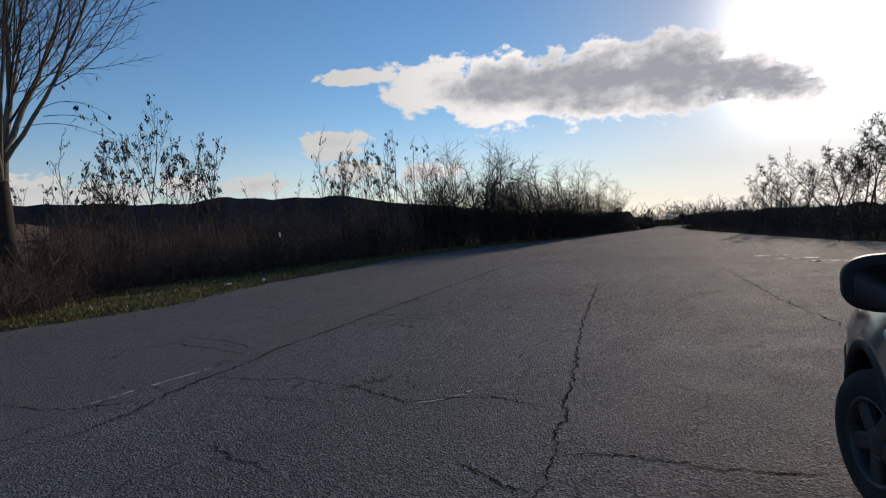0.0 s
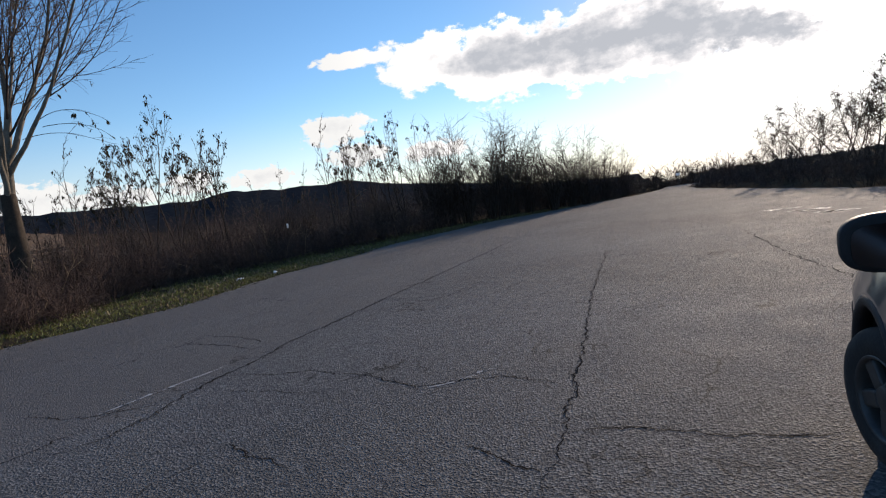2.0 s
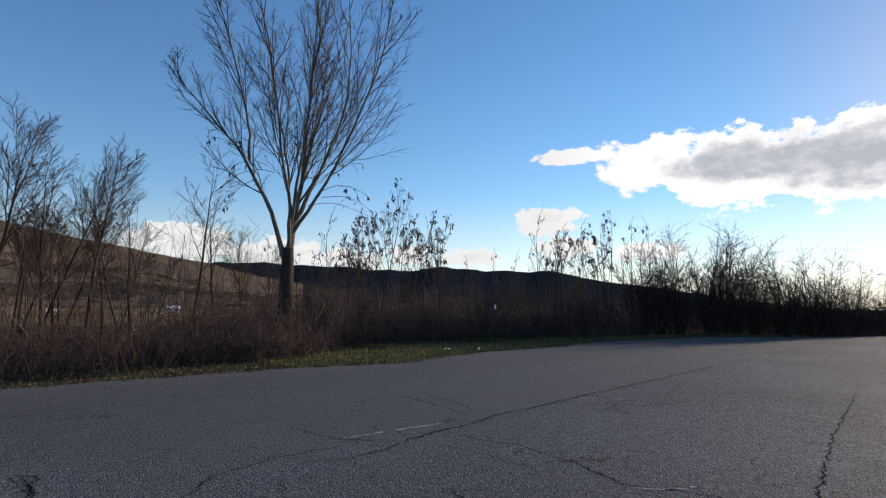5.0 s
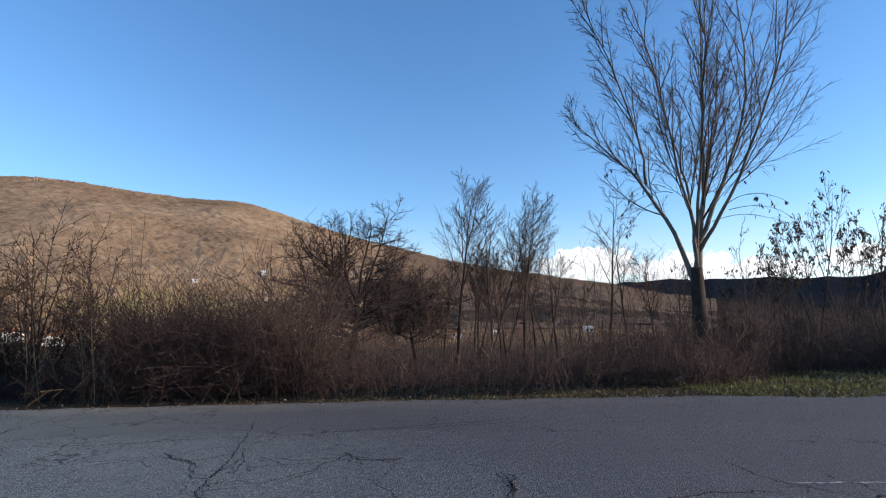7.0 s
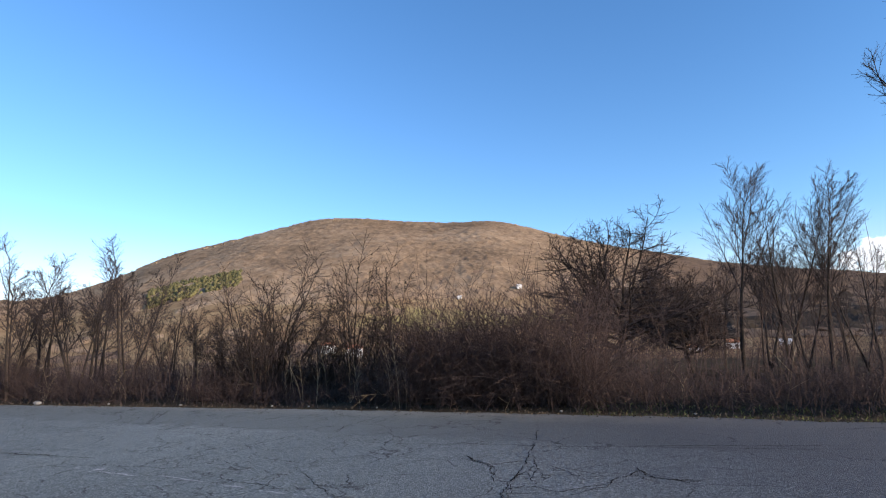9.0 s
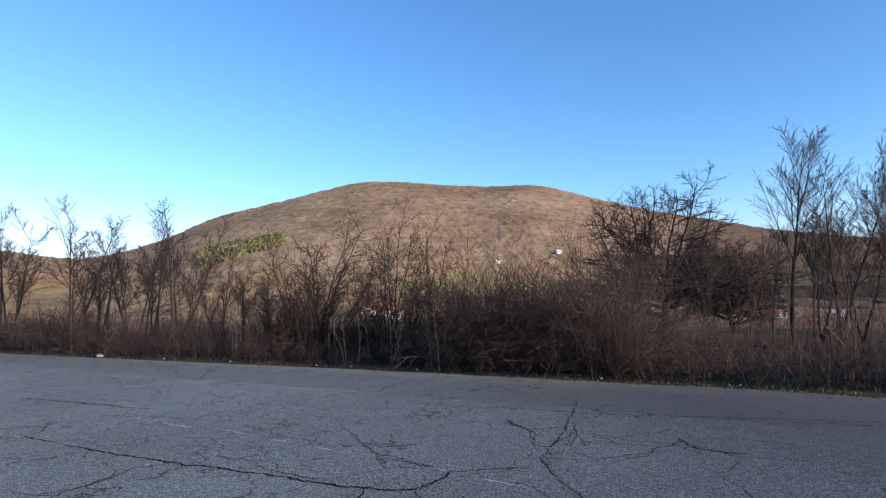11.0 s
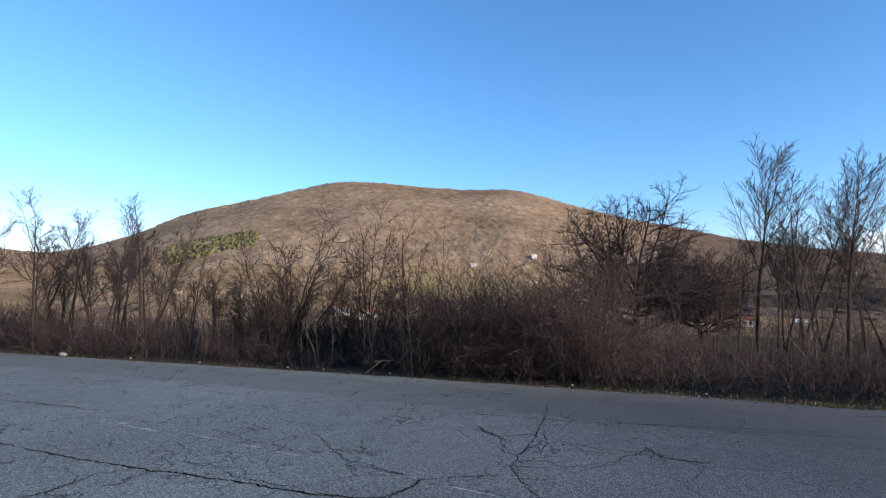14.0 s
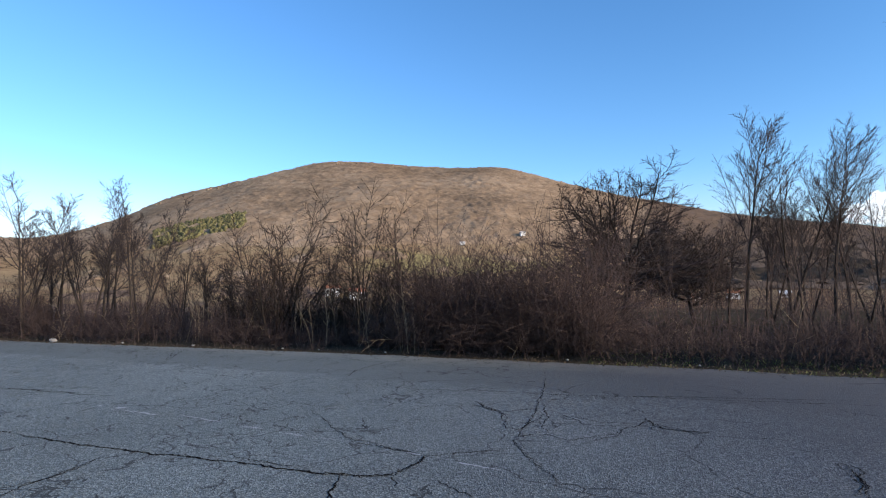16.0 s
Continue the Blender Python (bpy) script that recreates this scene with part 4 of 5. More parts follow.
leafy = [slim_tree("sapling", 31, 7.0, spot(59.3, 25.5), "thin sapling with drooping dark withered leaves", stems=3, leafy=620, group=ROW, dense=0.6, low=0.4, spread=26, girth=0.62),
         slim_tree("sapling", 32, 6.1, spot(63.6, 26), "thin sapling with drooping dark withered leaves", stems=3, leafy=380, group=ROW, dense=0.55, low=0.4, spread=26, girth=0.62),
         slim_tree("sapling", 33, 5.3, spot(75.4, 26), "thin sapling with a few dark withered leaves", stems=3, leafy=60, group=ROW, dense=0.62, low=0.3, spread=28, girth=0.62)]
repeat(leafy, [(2, 54.0, 21.5, 0.86), (1, 56.2, 24, 0.75), (2, 57.5, 24, 0.85), (0, 61.4, 27, 0.9), (1, 65.6, 27, 0.86), (2, 61.9, 27, 0.8), (2, 71.0, 27, 0.7), (1, 77.0, 27, 0.86), (0, 81.9, 28, 0.86)], 50)
repeat(leafy, [(2, 79.6, 28, 0.95), (2, 84.6, 29, 1.0), (1, 51.5, 24, 0.66), (2, 68.5, 28, 0.66), (2, 48.5, 22, 0.66), (2, 73.2, 28, 0.7), (2, 77.9, 28, 0.95), (2, 82.8, 28.5, 1.05), (1, 58.0, 26, 0.8), (2, 86.2, 30, 1.0)], 65)
bushes = [bush_of("bare_bush", 51, 4.5, spot(-18.6, 18.6), "dense bare dark bush with many upright stems", twig=TWIG_DARK, group=ROW, leafy=300, dense=1.3, stems=22, wide=0.66),
          bush_of("bare_bush", 52, 4.2, spot(-10.5, 17.0), "bare dark bush with withered seed heads", twig=TWIG_DARK, group=ROW, leafy=420, stems=11, wide=0.32, dense=1.2),
          bush_of("bare_bush", 53, 5.0, spot(88.6, 30), "dense bare grey bush against the sky", twig=TWIG, group=ROW, stems=18, dense=1.0, wide=0.25)]
repeat(bushes, [(1, -6.6, 16.8, 0.92), (1, -13.6, 17.6, 0.7), (0, -22.4, 20, 0.66), (1, -3.6, 17, 0.5), (0, -38, 27, 0.5), (0, -47, 35, 0.9)], 40)
repeat(bushes, [(0, 53, 19.5, 0.5), (0, 58.5, 21.5, 0.42), (0, 64, 23, 0.4), (0, 70, 24.5, 0.45), (2, 72.5, 27, 0.5), (2, 80, 27.5, 0.55)], 40)
repeat(bushes, [(2, 85.4, 29.5, 0.92), (2, 87.0, 30, 0.96), (2, 91.4, 31, 1.04), (2, 93.2, 32, 1.06), (2, 95.0, 33, 0.98), (2, 97.3, 33, 0.92), (2, 99.0, 34, 0.84), (2, 100.4, 35, 0.84), (2, 102.3, 38, 0.74), (2, 104.2, 40, 0.66)], 55)
repeat(bushes, [(2, 92.2 + 1.5 * i, 34.5 + 0.9 * i, 0.88 - 0.05 * i) for i in range(9)], 77)
RIGHT = "trees beyond the lay-by"
far_side = [slim_tree("leafy_tree", 61, 5.0, spot(121.6, 39), "small tree still holding dark leaves", group=RIGHT, leafy=1000, stems=3, spread=46, dense=1.0, lean=0.12, low=0.25, leaf_size=0.10, twig=TWIG_DARK),
            bush_of("hedge_bush", 62, 2.6, spot(117.5, 31), "dark bare hedge bush", twig=TWIG, group=RIGHT, stems=11, dense=0.75, leafy=200, wide=0.6)]
repeat(far_side, [(0, 119.5, 40, 0.9), (0, 124.0, 38, 1.22), (0, 127.0, 37, 1.35), (0, 130.5, 36, 1.45), (0, 117.3, 41, 0.8), (0, 134.5, 36, 1.45), (0, 122.6, 43, 1.1), (0, 115.2, 44, 0.48), (0, 113.6, 45, 0.38)], 65)
repeat(far_side, [(1, 111.5 + 1.55 * i, 39 - 2.6 * i if i < 7 else 21.2, 0.5) for i in range(16)], 47)
repeat(far_side, [(1, 113 + 1.7 * i, 42 - 1.6 * i if i < 8 else 28, 0.75) for i in range(13)], 29)
# the dark hedge that closes the far end of the road
repeat(far_side, [(1, 103.8 + 0.72 * i, 48 + 3 * (i % 2), 0.78 + 0.06 * (i * 7 % 5)) for i in range(14)], 83)
repeat(far_side, [(1, 104.2 + 1.1 * i, 58, 1.0) for i in range(9)], 31)


# ---- undergrowth ----
GRASSY = ([-40, 4, 8, 11, 12.5, 15, 18, 23, 40], [0.35, 0.4, 0.7, 1.5, 2.6, 3.6, 3.4, 1.6, 1.0])  # width of the grass verge along the road


def strip_places(rng, count, x0, x1, lo, hi, line=EDGE, sign=1, wild=False):
    """Random places between lo and hi metres behind the road's edge."""
    x = rng.uniform(x0, x1, count)
    y = np.interp(x, line[:, 0], line[:, 1]) + sign * (rng.uniform(0, 1, count) ** 1.3 * (hi - lo) + lo + (np.interp(x, *GRASSY) if wild else 0))
    z = np.array([ground_z(a, b) for a, b in zip(x, y)])
    return np.stack([x, y, z], -1)


def brambles(name, seed, count, x0, x1, lo, hi, height, mat, label, line=EDGE, sign=1, arch=-0.1):
    """Canes that rise, arch over and hang, with short side shoots, heaped into mounds."""
    rng = np.random.default_rng(seed)
    at = strip_places(rng, count, x0, x1, lo, hi, line, sign, sign > 0)
    mound = np.array([0.85 + 0.75 * noise.noise((p[0] * 0.33, p[1] * 0.33, 2.0)) for p in at])
    if sign > 0:
        mound *= np.interp(at[:, 0], (-34, -10, -8, -2.2, -1.2, 2.6, 5, 12, 15, 22), (0.95, 0.95, 0.68, 0.68, 1.1, 1.1, 0.72, 0.7, 0.95, 1.1))
    way = np.stack([rng.normal(0, 0.4, count), rng.normal(0, 0.4, count), np.ones(count)], -1)
    p0, r0 = stalks(rng, at, way, height * mound * rng.uniform(0.6, 1.5, count), 4, 0.0065, 0.004, 0.2, arch)
    p1, r1 = branch(rng, p0, r0, 6, 0.1, 0.98, 50, 0.38, 2, 0.25, -0.02, 0.6, 0.003, 0.005, 0.3)
    me = mesh_of(name, *joined(tubes(p0, r0, 3), tubes(p1, r1, 3)), mat)
    return tagged(new(name, me), label, "undergrowth", kind="stuff")


brambles("brambles", 71, 6000, -34, 14, 0.0, 5.5, 1.25, BRAMBLE, "tangled dark brambles along the verge")
brambles("brambles", 72, 4000, 9, 40, 0.0, 6.0, 1.5, BRAMBLE, "tangled dark brambles along the verge")
brambles("brambles", 74, 1300, 12, 44, 0.3, 5.0, 1.0, BRAMBLE, "tangled dark brambles beyond the lay-by", BACK, -1)
brambles("brambles", 75, 1300, -1.2, 3.0, 0.5, 3.2, 2.5, BRAMBLE, "high mound of dark brambles")
brambles("brambles", 76, 1100, -8.5, -1.5, 0.8, 4.0, 1.05, BRAMBLE, "tangled dark brambles round the foot of the bushes")
brambles("dry_stalks", 73, 110, -30, 30, 0.0, 4.0, 1.5, REED, "pale dry stalks among the brambles")


def upright_stems(name, seed, n, x0, x1, lo, hi, short, tall, mat, label, girth=0.011):
    """Thin bare shoots standing up out of the brambles."""
    rng = np.random.default_rng(seed)
    at = strip_places(rng, n, x0, x1, lo, hi, wild=True)
    way = np.stack([rng.normal(0, 0.10, n), rng.normal(0, 0.10, n), np.ones(n)], -1)
    p0, r0 = stalks(rng, at, way, rng.uniform(short, tall, n), 6, girth, 0.004, 0.06, 0.0)
    p1, r1 = branch(rng, p0, r0, 7, 0.35, 0.98, 40, 0.24, 3, 0.08, 0.06, 0.6, 0.003, 0.005, 0.4)
    tagged(new(name, mesh_of(name, *joined(tubes(p0, r0, 4), tubes(p1, r1, 3)), mat)), label, "undergrowth", kind="stuff")


upright_stems("upright_shoots", 77, 400, -22, 26, 0.8, 7.0, 1.0, 2.6, TWIG_RED, "thin bare shoots standing up out of the brambles")
upright_stems("thin_saplings", 78, 130, 5, 17, 3.0, 10.0, 2.0, 4.2, TWIG_RED, "thin brown saplings between the slender trees")
upright_stems("pale_stems", 79, 36, -9, -1, 0.2, 1.6, 0.8, 1.8, REED, "thin pale stems in front of the bushes", 0.006)


def blades(name, seed, count, x0, x1, lo, hi, size, mat, label):
    rng = np.random.default_rng(seed)
    at = strip_places(rng, count, x0, x1, lo, hi)
    way = unit(np.stack([rng.normal(0, 0.6, count), rng.normal(0, 0.6, count), np.ones(count)], -1))
    side = unit(np.cross(way, rng.normal(0, 1, (count, 3))))
    h = (size * rng.uniform(0.5, 1.5, count))[:, None]
    bend = rng.normal(0, 0.25, (count, 3)) * h
    w = 0.006 + 0.004 * rng.uniform(0, 1, (count, 1))
    v = np.stack([at - side * w, at + side * w, at + way * h * 0.6 + side * w * 0.7, at + way * h + bend, ], 1)
    v[:, 3, 2] = np.maximum(v[:, 3, 2], at[:, 2] + 0.02)
    return tagged(new(name, mesh_of(name, v, np.arange(count * 4).reshape(-1, 4), mat, False)), label, "grass", kind="stuff")


blades("verge_grass", 81, 30000, 10.5, 34, 0.1, 4.6, 0.06, GRASS, "short green grass on the road verge")
blades("verge_grass", 82, 1300, 2.5, 11.5, 0.1, 1.6, 0.055, GRASS, "thin green grass among the fallen leaves")
blades("dry_grass", 84, 3200, 12.0, 34, 0.1, 5.0, 0.085, REED, "dry straw-coloured grass on the road verge")


def scatter_leaves():
    rng = np.random.default_rng(83)
    at = strip_places(rng, 17000, -30, 34, -0.3, 2.4)
    at[:, 2] = np.maximum(at[:, 2], 0) + 0.012
    v, q = leaves(rng, at, 0.052, 0.0)
    v[:, 2] = np.maximum(v[:, 2], np.repeat(at[:, 2], 4) - 0.006)
    tagged(new("fallen_leaves", mesh_of("fallen_leaves", v, q, LITTER_LEAF, False)), "brown fallen leaves along the asphalt's edge", "leaves", kind="stuff")


scatter_leaves()


# ---- the wooded hill ----
def crown_shape():
    bm = bmesh.new()
    bmesh.ops.create_icosphere(bm, subdivisions=1, radius=1)
    bm.verts.ensure_lookup_table()
    base = np.array([v.co for v in bm.verts])
    tri = np.array([[v.index for v in f.verts] for f in bm.faces])
    bm.free()
    return base, tri


def woods(name, seed, tries, az0, az1, d0, d1, keep, size, tall, mat, label, ragged=0.38, sunk=0.5):
    """Many small uneven crowns where keep(x, y, z, rng) allows them."""
    rng = np.random.default_rng(seed)
    base, tri = crown_shape()
    verts, faces, at = [], [], 0
    for i in range(tries):
        az, d = rng.uniform(az0, az1), math.sqrt(rng.uniform(d0 ** 2, d1 ** 2))
        x, y = by_az(az, d)
        z = ground_z(x, y)
        k = keep(x, y, z, rng)
        if not k:
            continue
        s = rng.uniform(*size) * k
        verts.append(base * (1 + rng.uniform(-ragged, ragged, (len(base), 1))) * np.array([s, s, s * tall]) + (x, y, z + s * tall * sunk))
        faces.append(tri + at)
        at += len(base)
    me = bpy.data.meshes.new(name)
    me.from_pydata(np.concatenate(verts).tolist(), [], np.concatenate(faces).tolist())
    me.polygons.foreach_set("use_smooth", np.full(len(me.polygons), True))
    me.materials.append(mat)
    return tagged(new(name, me), label, "woods", kind="stuff")


def canopy(name, az0, az1, daz, d0, d1, dd, keep, height, cell, mat, label):
    """One lumpy sheet of tree tops, a crown to a cell, that dips into the ground where keep() says there are none."""
    azs, ds = np.arange(az0, az1, daz), np.arange(d0, d1, dd)
    verts = np.zeros((len(ds), len(azs), 3))
    for i, d in enumerate(ds):
        for j, az in enumerate(azs):
            x, y = by_az(az, d)
            z = ground_z(x, y)
            k = keep(x, y, z, d)
            if k > 0:
                near = noise.voronoi((x / cell, y / cell, 0.0))[0][0]
                z += k * height * (1.1 - 0.85 * near + 0.6 * noise.noise((x * 0.37, y * 0.37, 1.0)) + 0.6 * noise.noise((x * 0.07, y * 0.07, 6.0))) - 0.4
            else:
                z -= 1.5
            verts[i, j] = x, y, z
    n = len(azs)
    a, b = np.meshgrid(np.arange(len(ds) - 1), np.arange(n - 1), indexing="ij")
    q = a * n + b
    quads = np.stack([q, q + 1, q + n + 1, q + n], -1).reshape(-1, 4)[:, ::-1]
    return tagged(new(name, mesh_of(name, verts, quads, mat)), label, "woods", kind="stuff")


def hill_wood(x, y, z, d):
    k = (z - 40 - 18 * noise.noise((x * 0.006, y * 0.006, 0))) / 4
    return min(max(k, 0), 1) if k > 0 else (0.7 if noise.noise((x * 0.03, y * 0.03, 8)) > 0.32 else 0)


def dark_wood(x, y, z, d):
    k = 0.5 + 1.6 * noise.noise((x * 0.014, y * 0.014, 4)) + 0.9 * noise.noise((x * 0.08, y * 0.08, 2))
    return min(max(k, 0), 1) * min(max((55 - z) / 12, 0), 1)


canopy("far_woods", -50, 20.2, 0.2, 400, 1030, 3.1, hill_wood, 2.4, 6.6, CROWN_FAR, "bare brown winter woods covering the hill")
canopy("far_woods", 19.6, 52, 0.25, 380, 1030, 3.2, lambda x, y, z, d: 0.5 + 0.5 * hill_wood(x, y, z, d), 3.0, 7.4, CROWN_SHADED, "bare woods on the hill's lower flank, cloud shade put into their colour")
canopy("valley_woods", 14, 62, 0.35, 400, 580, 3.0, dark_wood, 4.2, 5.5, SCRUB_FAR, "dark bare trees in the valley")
woods("pine_wood", 92, 900, -28.4, -20.4, 560, 632, lambda x, y, z, rng: 1 if noise.noise((x * 0.05, y * 0.05, 3)) > -0.35 else 0, (0.9, 2.0), 1.7, PINE, "olive green pine plantation on the hillside", 0.3, 0.35)
canopy("valley_woods", -50, 20, 0.4, 70, 400, 2.6, lambda x, y, z, d: min(max(0.15 + 1.8 * noise.noise((x * 0.022, y * 0.022, 7)) + 0.5 * noise.noise((x * 0.11, y * 0.11, 3)), 0), 1), 1.7, 3.4, CROWN_LOW, "brown bare scrub round the meadows")


woods("far_woods", 97, 520, -33, 30, 950, 1004, lambda x, y, z, rng: 1.0 if noise.noise((x * 0.02, y * 0.02, 5)) > -0.1 else 0, (1.0, 2.6), 0.9, CROWN_FAR, "bare tree crowns along the crest of the hill", 0.35, 0.4)
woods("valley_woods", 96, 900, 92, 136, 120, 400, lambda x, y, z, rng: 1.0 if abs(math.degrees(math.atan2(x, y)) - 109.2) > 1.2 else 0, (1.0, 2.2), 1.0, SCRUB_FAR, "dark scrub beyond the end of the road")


def valley_scrub():
    """Loose bare bushes on the slope below the road."""
    rng = np.random.default_rng(95)
    n, each = 700, 6
    az, d = np.radians(np.where(rng.uniform(0, 1, n) < 0.5, rng.uniform(14, 75, n), rng.uniform(-52, 100, n))), 34.0 + 290 * rng.uniform(0, 1, n) ** 1.4
    at = np.array([(a * math.sin(b), a * math.cos(b), 0) for a, b in zip(d, az)])
    ok = at[:, 1] > np.interp(at[:, 0], EDGE[:, 0], EDGE[:, 1]) + 9
    at, d = at[ok], d[ok]
    at[:, 2] = [ground_z(x, y) - 0.1 for x, y, _ in at]
    h = rng.uniform(1.2, 3.6, len(at)) * (1 + d / 400)
    idx = np.repeat(np.arange(len(at)), each)
    b = len(idx)
    way = np.stack([rng.normal(0, 0.5, b), rng.normal(0, 0.5, b), np.ones(b)], -1)
    start = at[idx] + np.stack([rng.normal(0, 0.5, b), rng.normal(0, 0.5, b), np.zeros(b)], -1)
    thick = 0.010 + 0.00022 * d[idx]
    p0, r0 = stalks(rng, start, way, h[idx] * rng.uniform(0.6, 1.1, b), 3, thick, thick * 0.4, 0.15, 0)
    p1, r1 = branch(rng, p0, r0, 4, 0.2, 0.95, 45, 0.5, 2, 0.15, 0, 0.7, 0.006, 0.007, 0.3)
    tagged(new("valley_scrub", mesh_of("valley_scrub", *joined(tubes(p0, r0, 3), tubes(p1, r1, 3)), TWIG_RED)), "loose bare scrub on the slope below the road", "scrub", kind="stuff")


valley_scrub()

# ---- valley houses ----
def house(az, d, w, dep, h, turn, roof, label, windows=True):
    x, y = by_az(az, d)
    ob = thing("house", pose(x, y, ground_z(x, y) - 0.3, 0, 0, turn), label, "house", "village houses")
    bm = bmesh.new()
    bmesh.ops.create_cube(bm, size=1, matrix=Matrix.Translation((0, 0, h / 2)) @ Matrix.Diagonal((w, dep, h, 1)))
    part("wall", bm, PLASTER, ob)
    bm = bmesh.new()
    e, r = 0.5, h + dep * 0.28
    a = [bm.verts.new(c) for c in ((-w / 2 - e, -dep / 2 - e, h - 0.1), (w / 2 + e, -dep / 2 - e, h - 0.1), (w / 2 + e, dep / 2 + e, h - 0.1), (-w / 2 - e, dep / 2 + e, h - 0.1), (-w / 2 - e, 0, r), (w / 2 + e, 0, r))]
    for f in ((0, 1, 5, 4), (2, 3, 4, 5), (1, 2, 5), (3, 0, 4), (3, 2, 1, 0)):
        bm.faces.new([a[i] for i in f])
    part("roof", bm, roof, ob)
    for i in range(max(int(w / 3), 1) if windows else 0):
        bm = bmesh.new()
        bmesh.ops.create_cube(bm, size=1, matrix=Matrix.Translation((-w / 2 + 1.5 + i * 3, -dep / 2 - 0.02, h * 0.55)) @ Matrix.Diagonal((1.1, 0.12, 1.3, 1)))
        part("window", bm, DARK_GLASS, ob)
    return ob


house(7.6, 545, 4.5, 4, 4.5, 10, PLASTER, "small white house on the hillside meadow", False)
house(1.4, 500, 4, 3, 2.4, -5, PLASTER, "small white hut on the hillside meadow", False)
house(26.9, 330, 6, 6, 3.6, -20, ROOF_TILE, "village house with orange tiled roof")
house(31.0, 340, 5, 5, 2.6, -30, PLASTER, "low white village house among bare trees")
house(40.2, 360, 6, 5, 2.6, -30, PLASTER, "low white village house among bare trees")
house(-9.5, 320, 9, 8, 5, 15, ROOF_TILE, "village house with orange tiled roof")
house(-12.0, 345, 8, 7, 5, 5, ROOF_TILE, "village house with orange tiled roof")
house(23.7, 300, 5, 4, 2.2, -10, ROOF_TILE, "low white village house among bare trees")
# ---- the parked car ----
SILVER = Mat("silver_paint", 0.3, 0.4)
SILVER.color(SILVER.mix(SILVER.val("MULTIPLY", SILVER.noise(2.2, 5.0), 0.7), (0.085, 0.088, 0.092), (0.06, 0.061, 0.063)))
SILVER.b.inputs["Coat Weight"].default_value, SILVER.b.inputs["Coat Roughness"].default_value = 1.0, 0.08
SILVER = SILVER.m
TRIM = varied("black_plastic", (0.016, 0.016, 0.017), (0.032, 0.032, 0.033), 8.0, 0.6, 200.0, 0.15, 0.25)
RUBBER = varied("dusty_rubber", (0.018, 0.017, 0.017), (0.05, 0.047, 0.044), 7.0, 0.85, 60.0, 0.2)
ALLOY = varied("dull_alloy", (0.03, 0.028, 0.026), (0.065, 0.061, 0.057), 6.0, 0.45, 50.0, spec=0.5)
CAR_GLASS = varied("tinted_glass", (0.012, 0.014, 0.016), (0.02, 0.022, 0.025), 1.0, 0.06, spec=0.7)
LENS = varied("clear_lens", (0.55, 0.56, 0.57), (0.72, 0.73, 0.74), 9.0, 0.12, spec=0.7)
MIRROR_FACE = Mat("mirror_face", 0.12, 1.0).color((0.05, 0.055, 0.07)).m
AXLE, WHEEL_R, ARCH_R = 1.28, 0.307, 0.40


def box_of(bm, x0, x1, y0, y1, z0, z1, bevel=0.0):
    made = bmesh.ops.create_cube(bm, size=1, matrix=Matrix.Translation(((x0 + x1) / 2, (y0 + y1) / 2, (z0 + z1) / 2)) @ Matrix.Diagonal((x1 - x0, y1 - y0, z1 - z0, 1)))
    if bevel:
        edges = list({e for v in made["verts"] for e in v.link_edges})
        bmesh.ops.bevel(bm, geom=edges, offset=bevel, segments=3, affect="EDGES", profile=0.5)
    return bm


def rounded_plate(x0, x1, cy, hy, cz, hz, n=36):
    """A thin upright plate with broad round corners."""
    bm = bmesh.new()
    rings = []
    for x in (x0, x1):
        ring = []
        for i in range(n):
            c, s = math.cos(2 * math.pi * i / n), math.sin(2 * math.pi * i / n)
            ring.append(bm.verts.new((x, cy + hy * math.copysign(abs(c) ** 0.55, c), cz + hz * math.copysign(abs(s) ** 0.55, s))))
        rings.append(ring)
        bm.faces.new(ring)
    for i in range(n):
        bm.faces.new((rings[0][i], rings[0][(i + 1) % n], rings[1][(i + 1) % n], rings[1][i]))
    bmesh.ops.recalc_face_normals(bm, faces=bm.faces)
    return bm


def lathe(profile, n, axis_y=0.0):
    """Turn (radius, y) pairs round the y axis."""
    bm = bmesh.new()
    rings = []
    for r, y in profile:
        rings.append([bm.verts.new((r * math.cos(a), y + axis_y, r * math.sin(a))) for a in (2 * math.pi * i / n for i in range(n))])
    for a, b in zip(rings, rings[1:]):
        for i in range(n):
            f = bm.faces.new((a[i], a[(i + 1) % n], b[(i + 1) % n], b[i]))
            f.smooth = True
    return bm


def loft(sections, caps=True):
    bm = bmesh.new()
    rows = [[bm.verts.new(c) for c in s] for s in sections]
    n = len(rows[0])
    for a, b in zip(rows, rows[1:]):
        for i in range(n):
            f = bm.faces.new((a[i], b[i], b[(i + 1) % n], a[(i + 1) % n]))
            f.smooth = True
    if caps:
        bm.faces.new(rows[0])
        bm.faces.new(rows[-1][::-1])
    bmesh.ops.recalc_face_normals(bm, faces=bm.faces)
    return bm


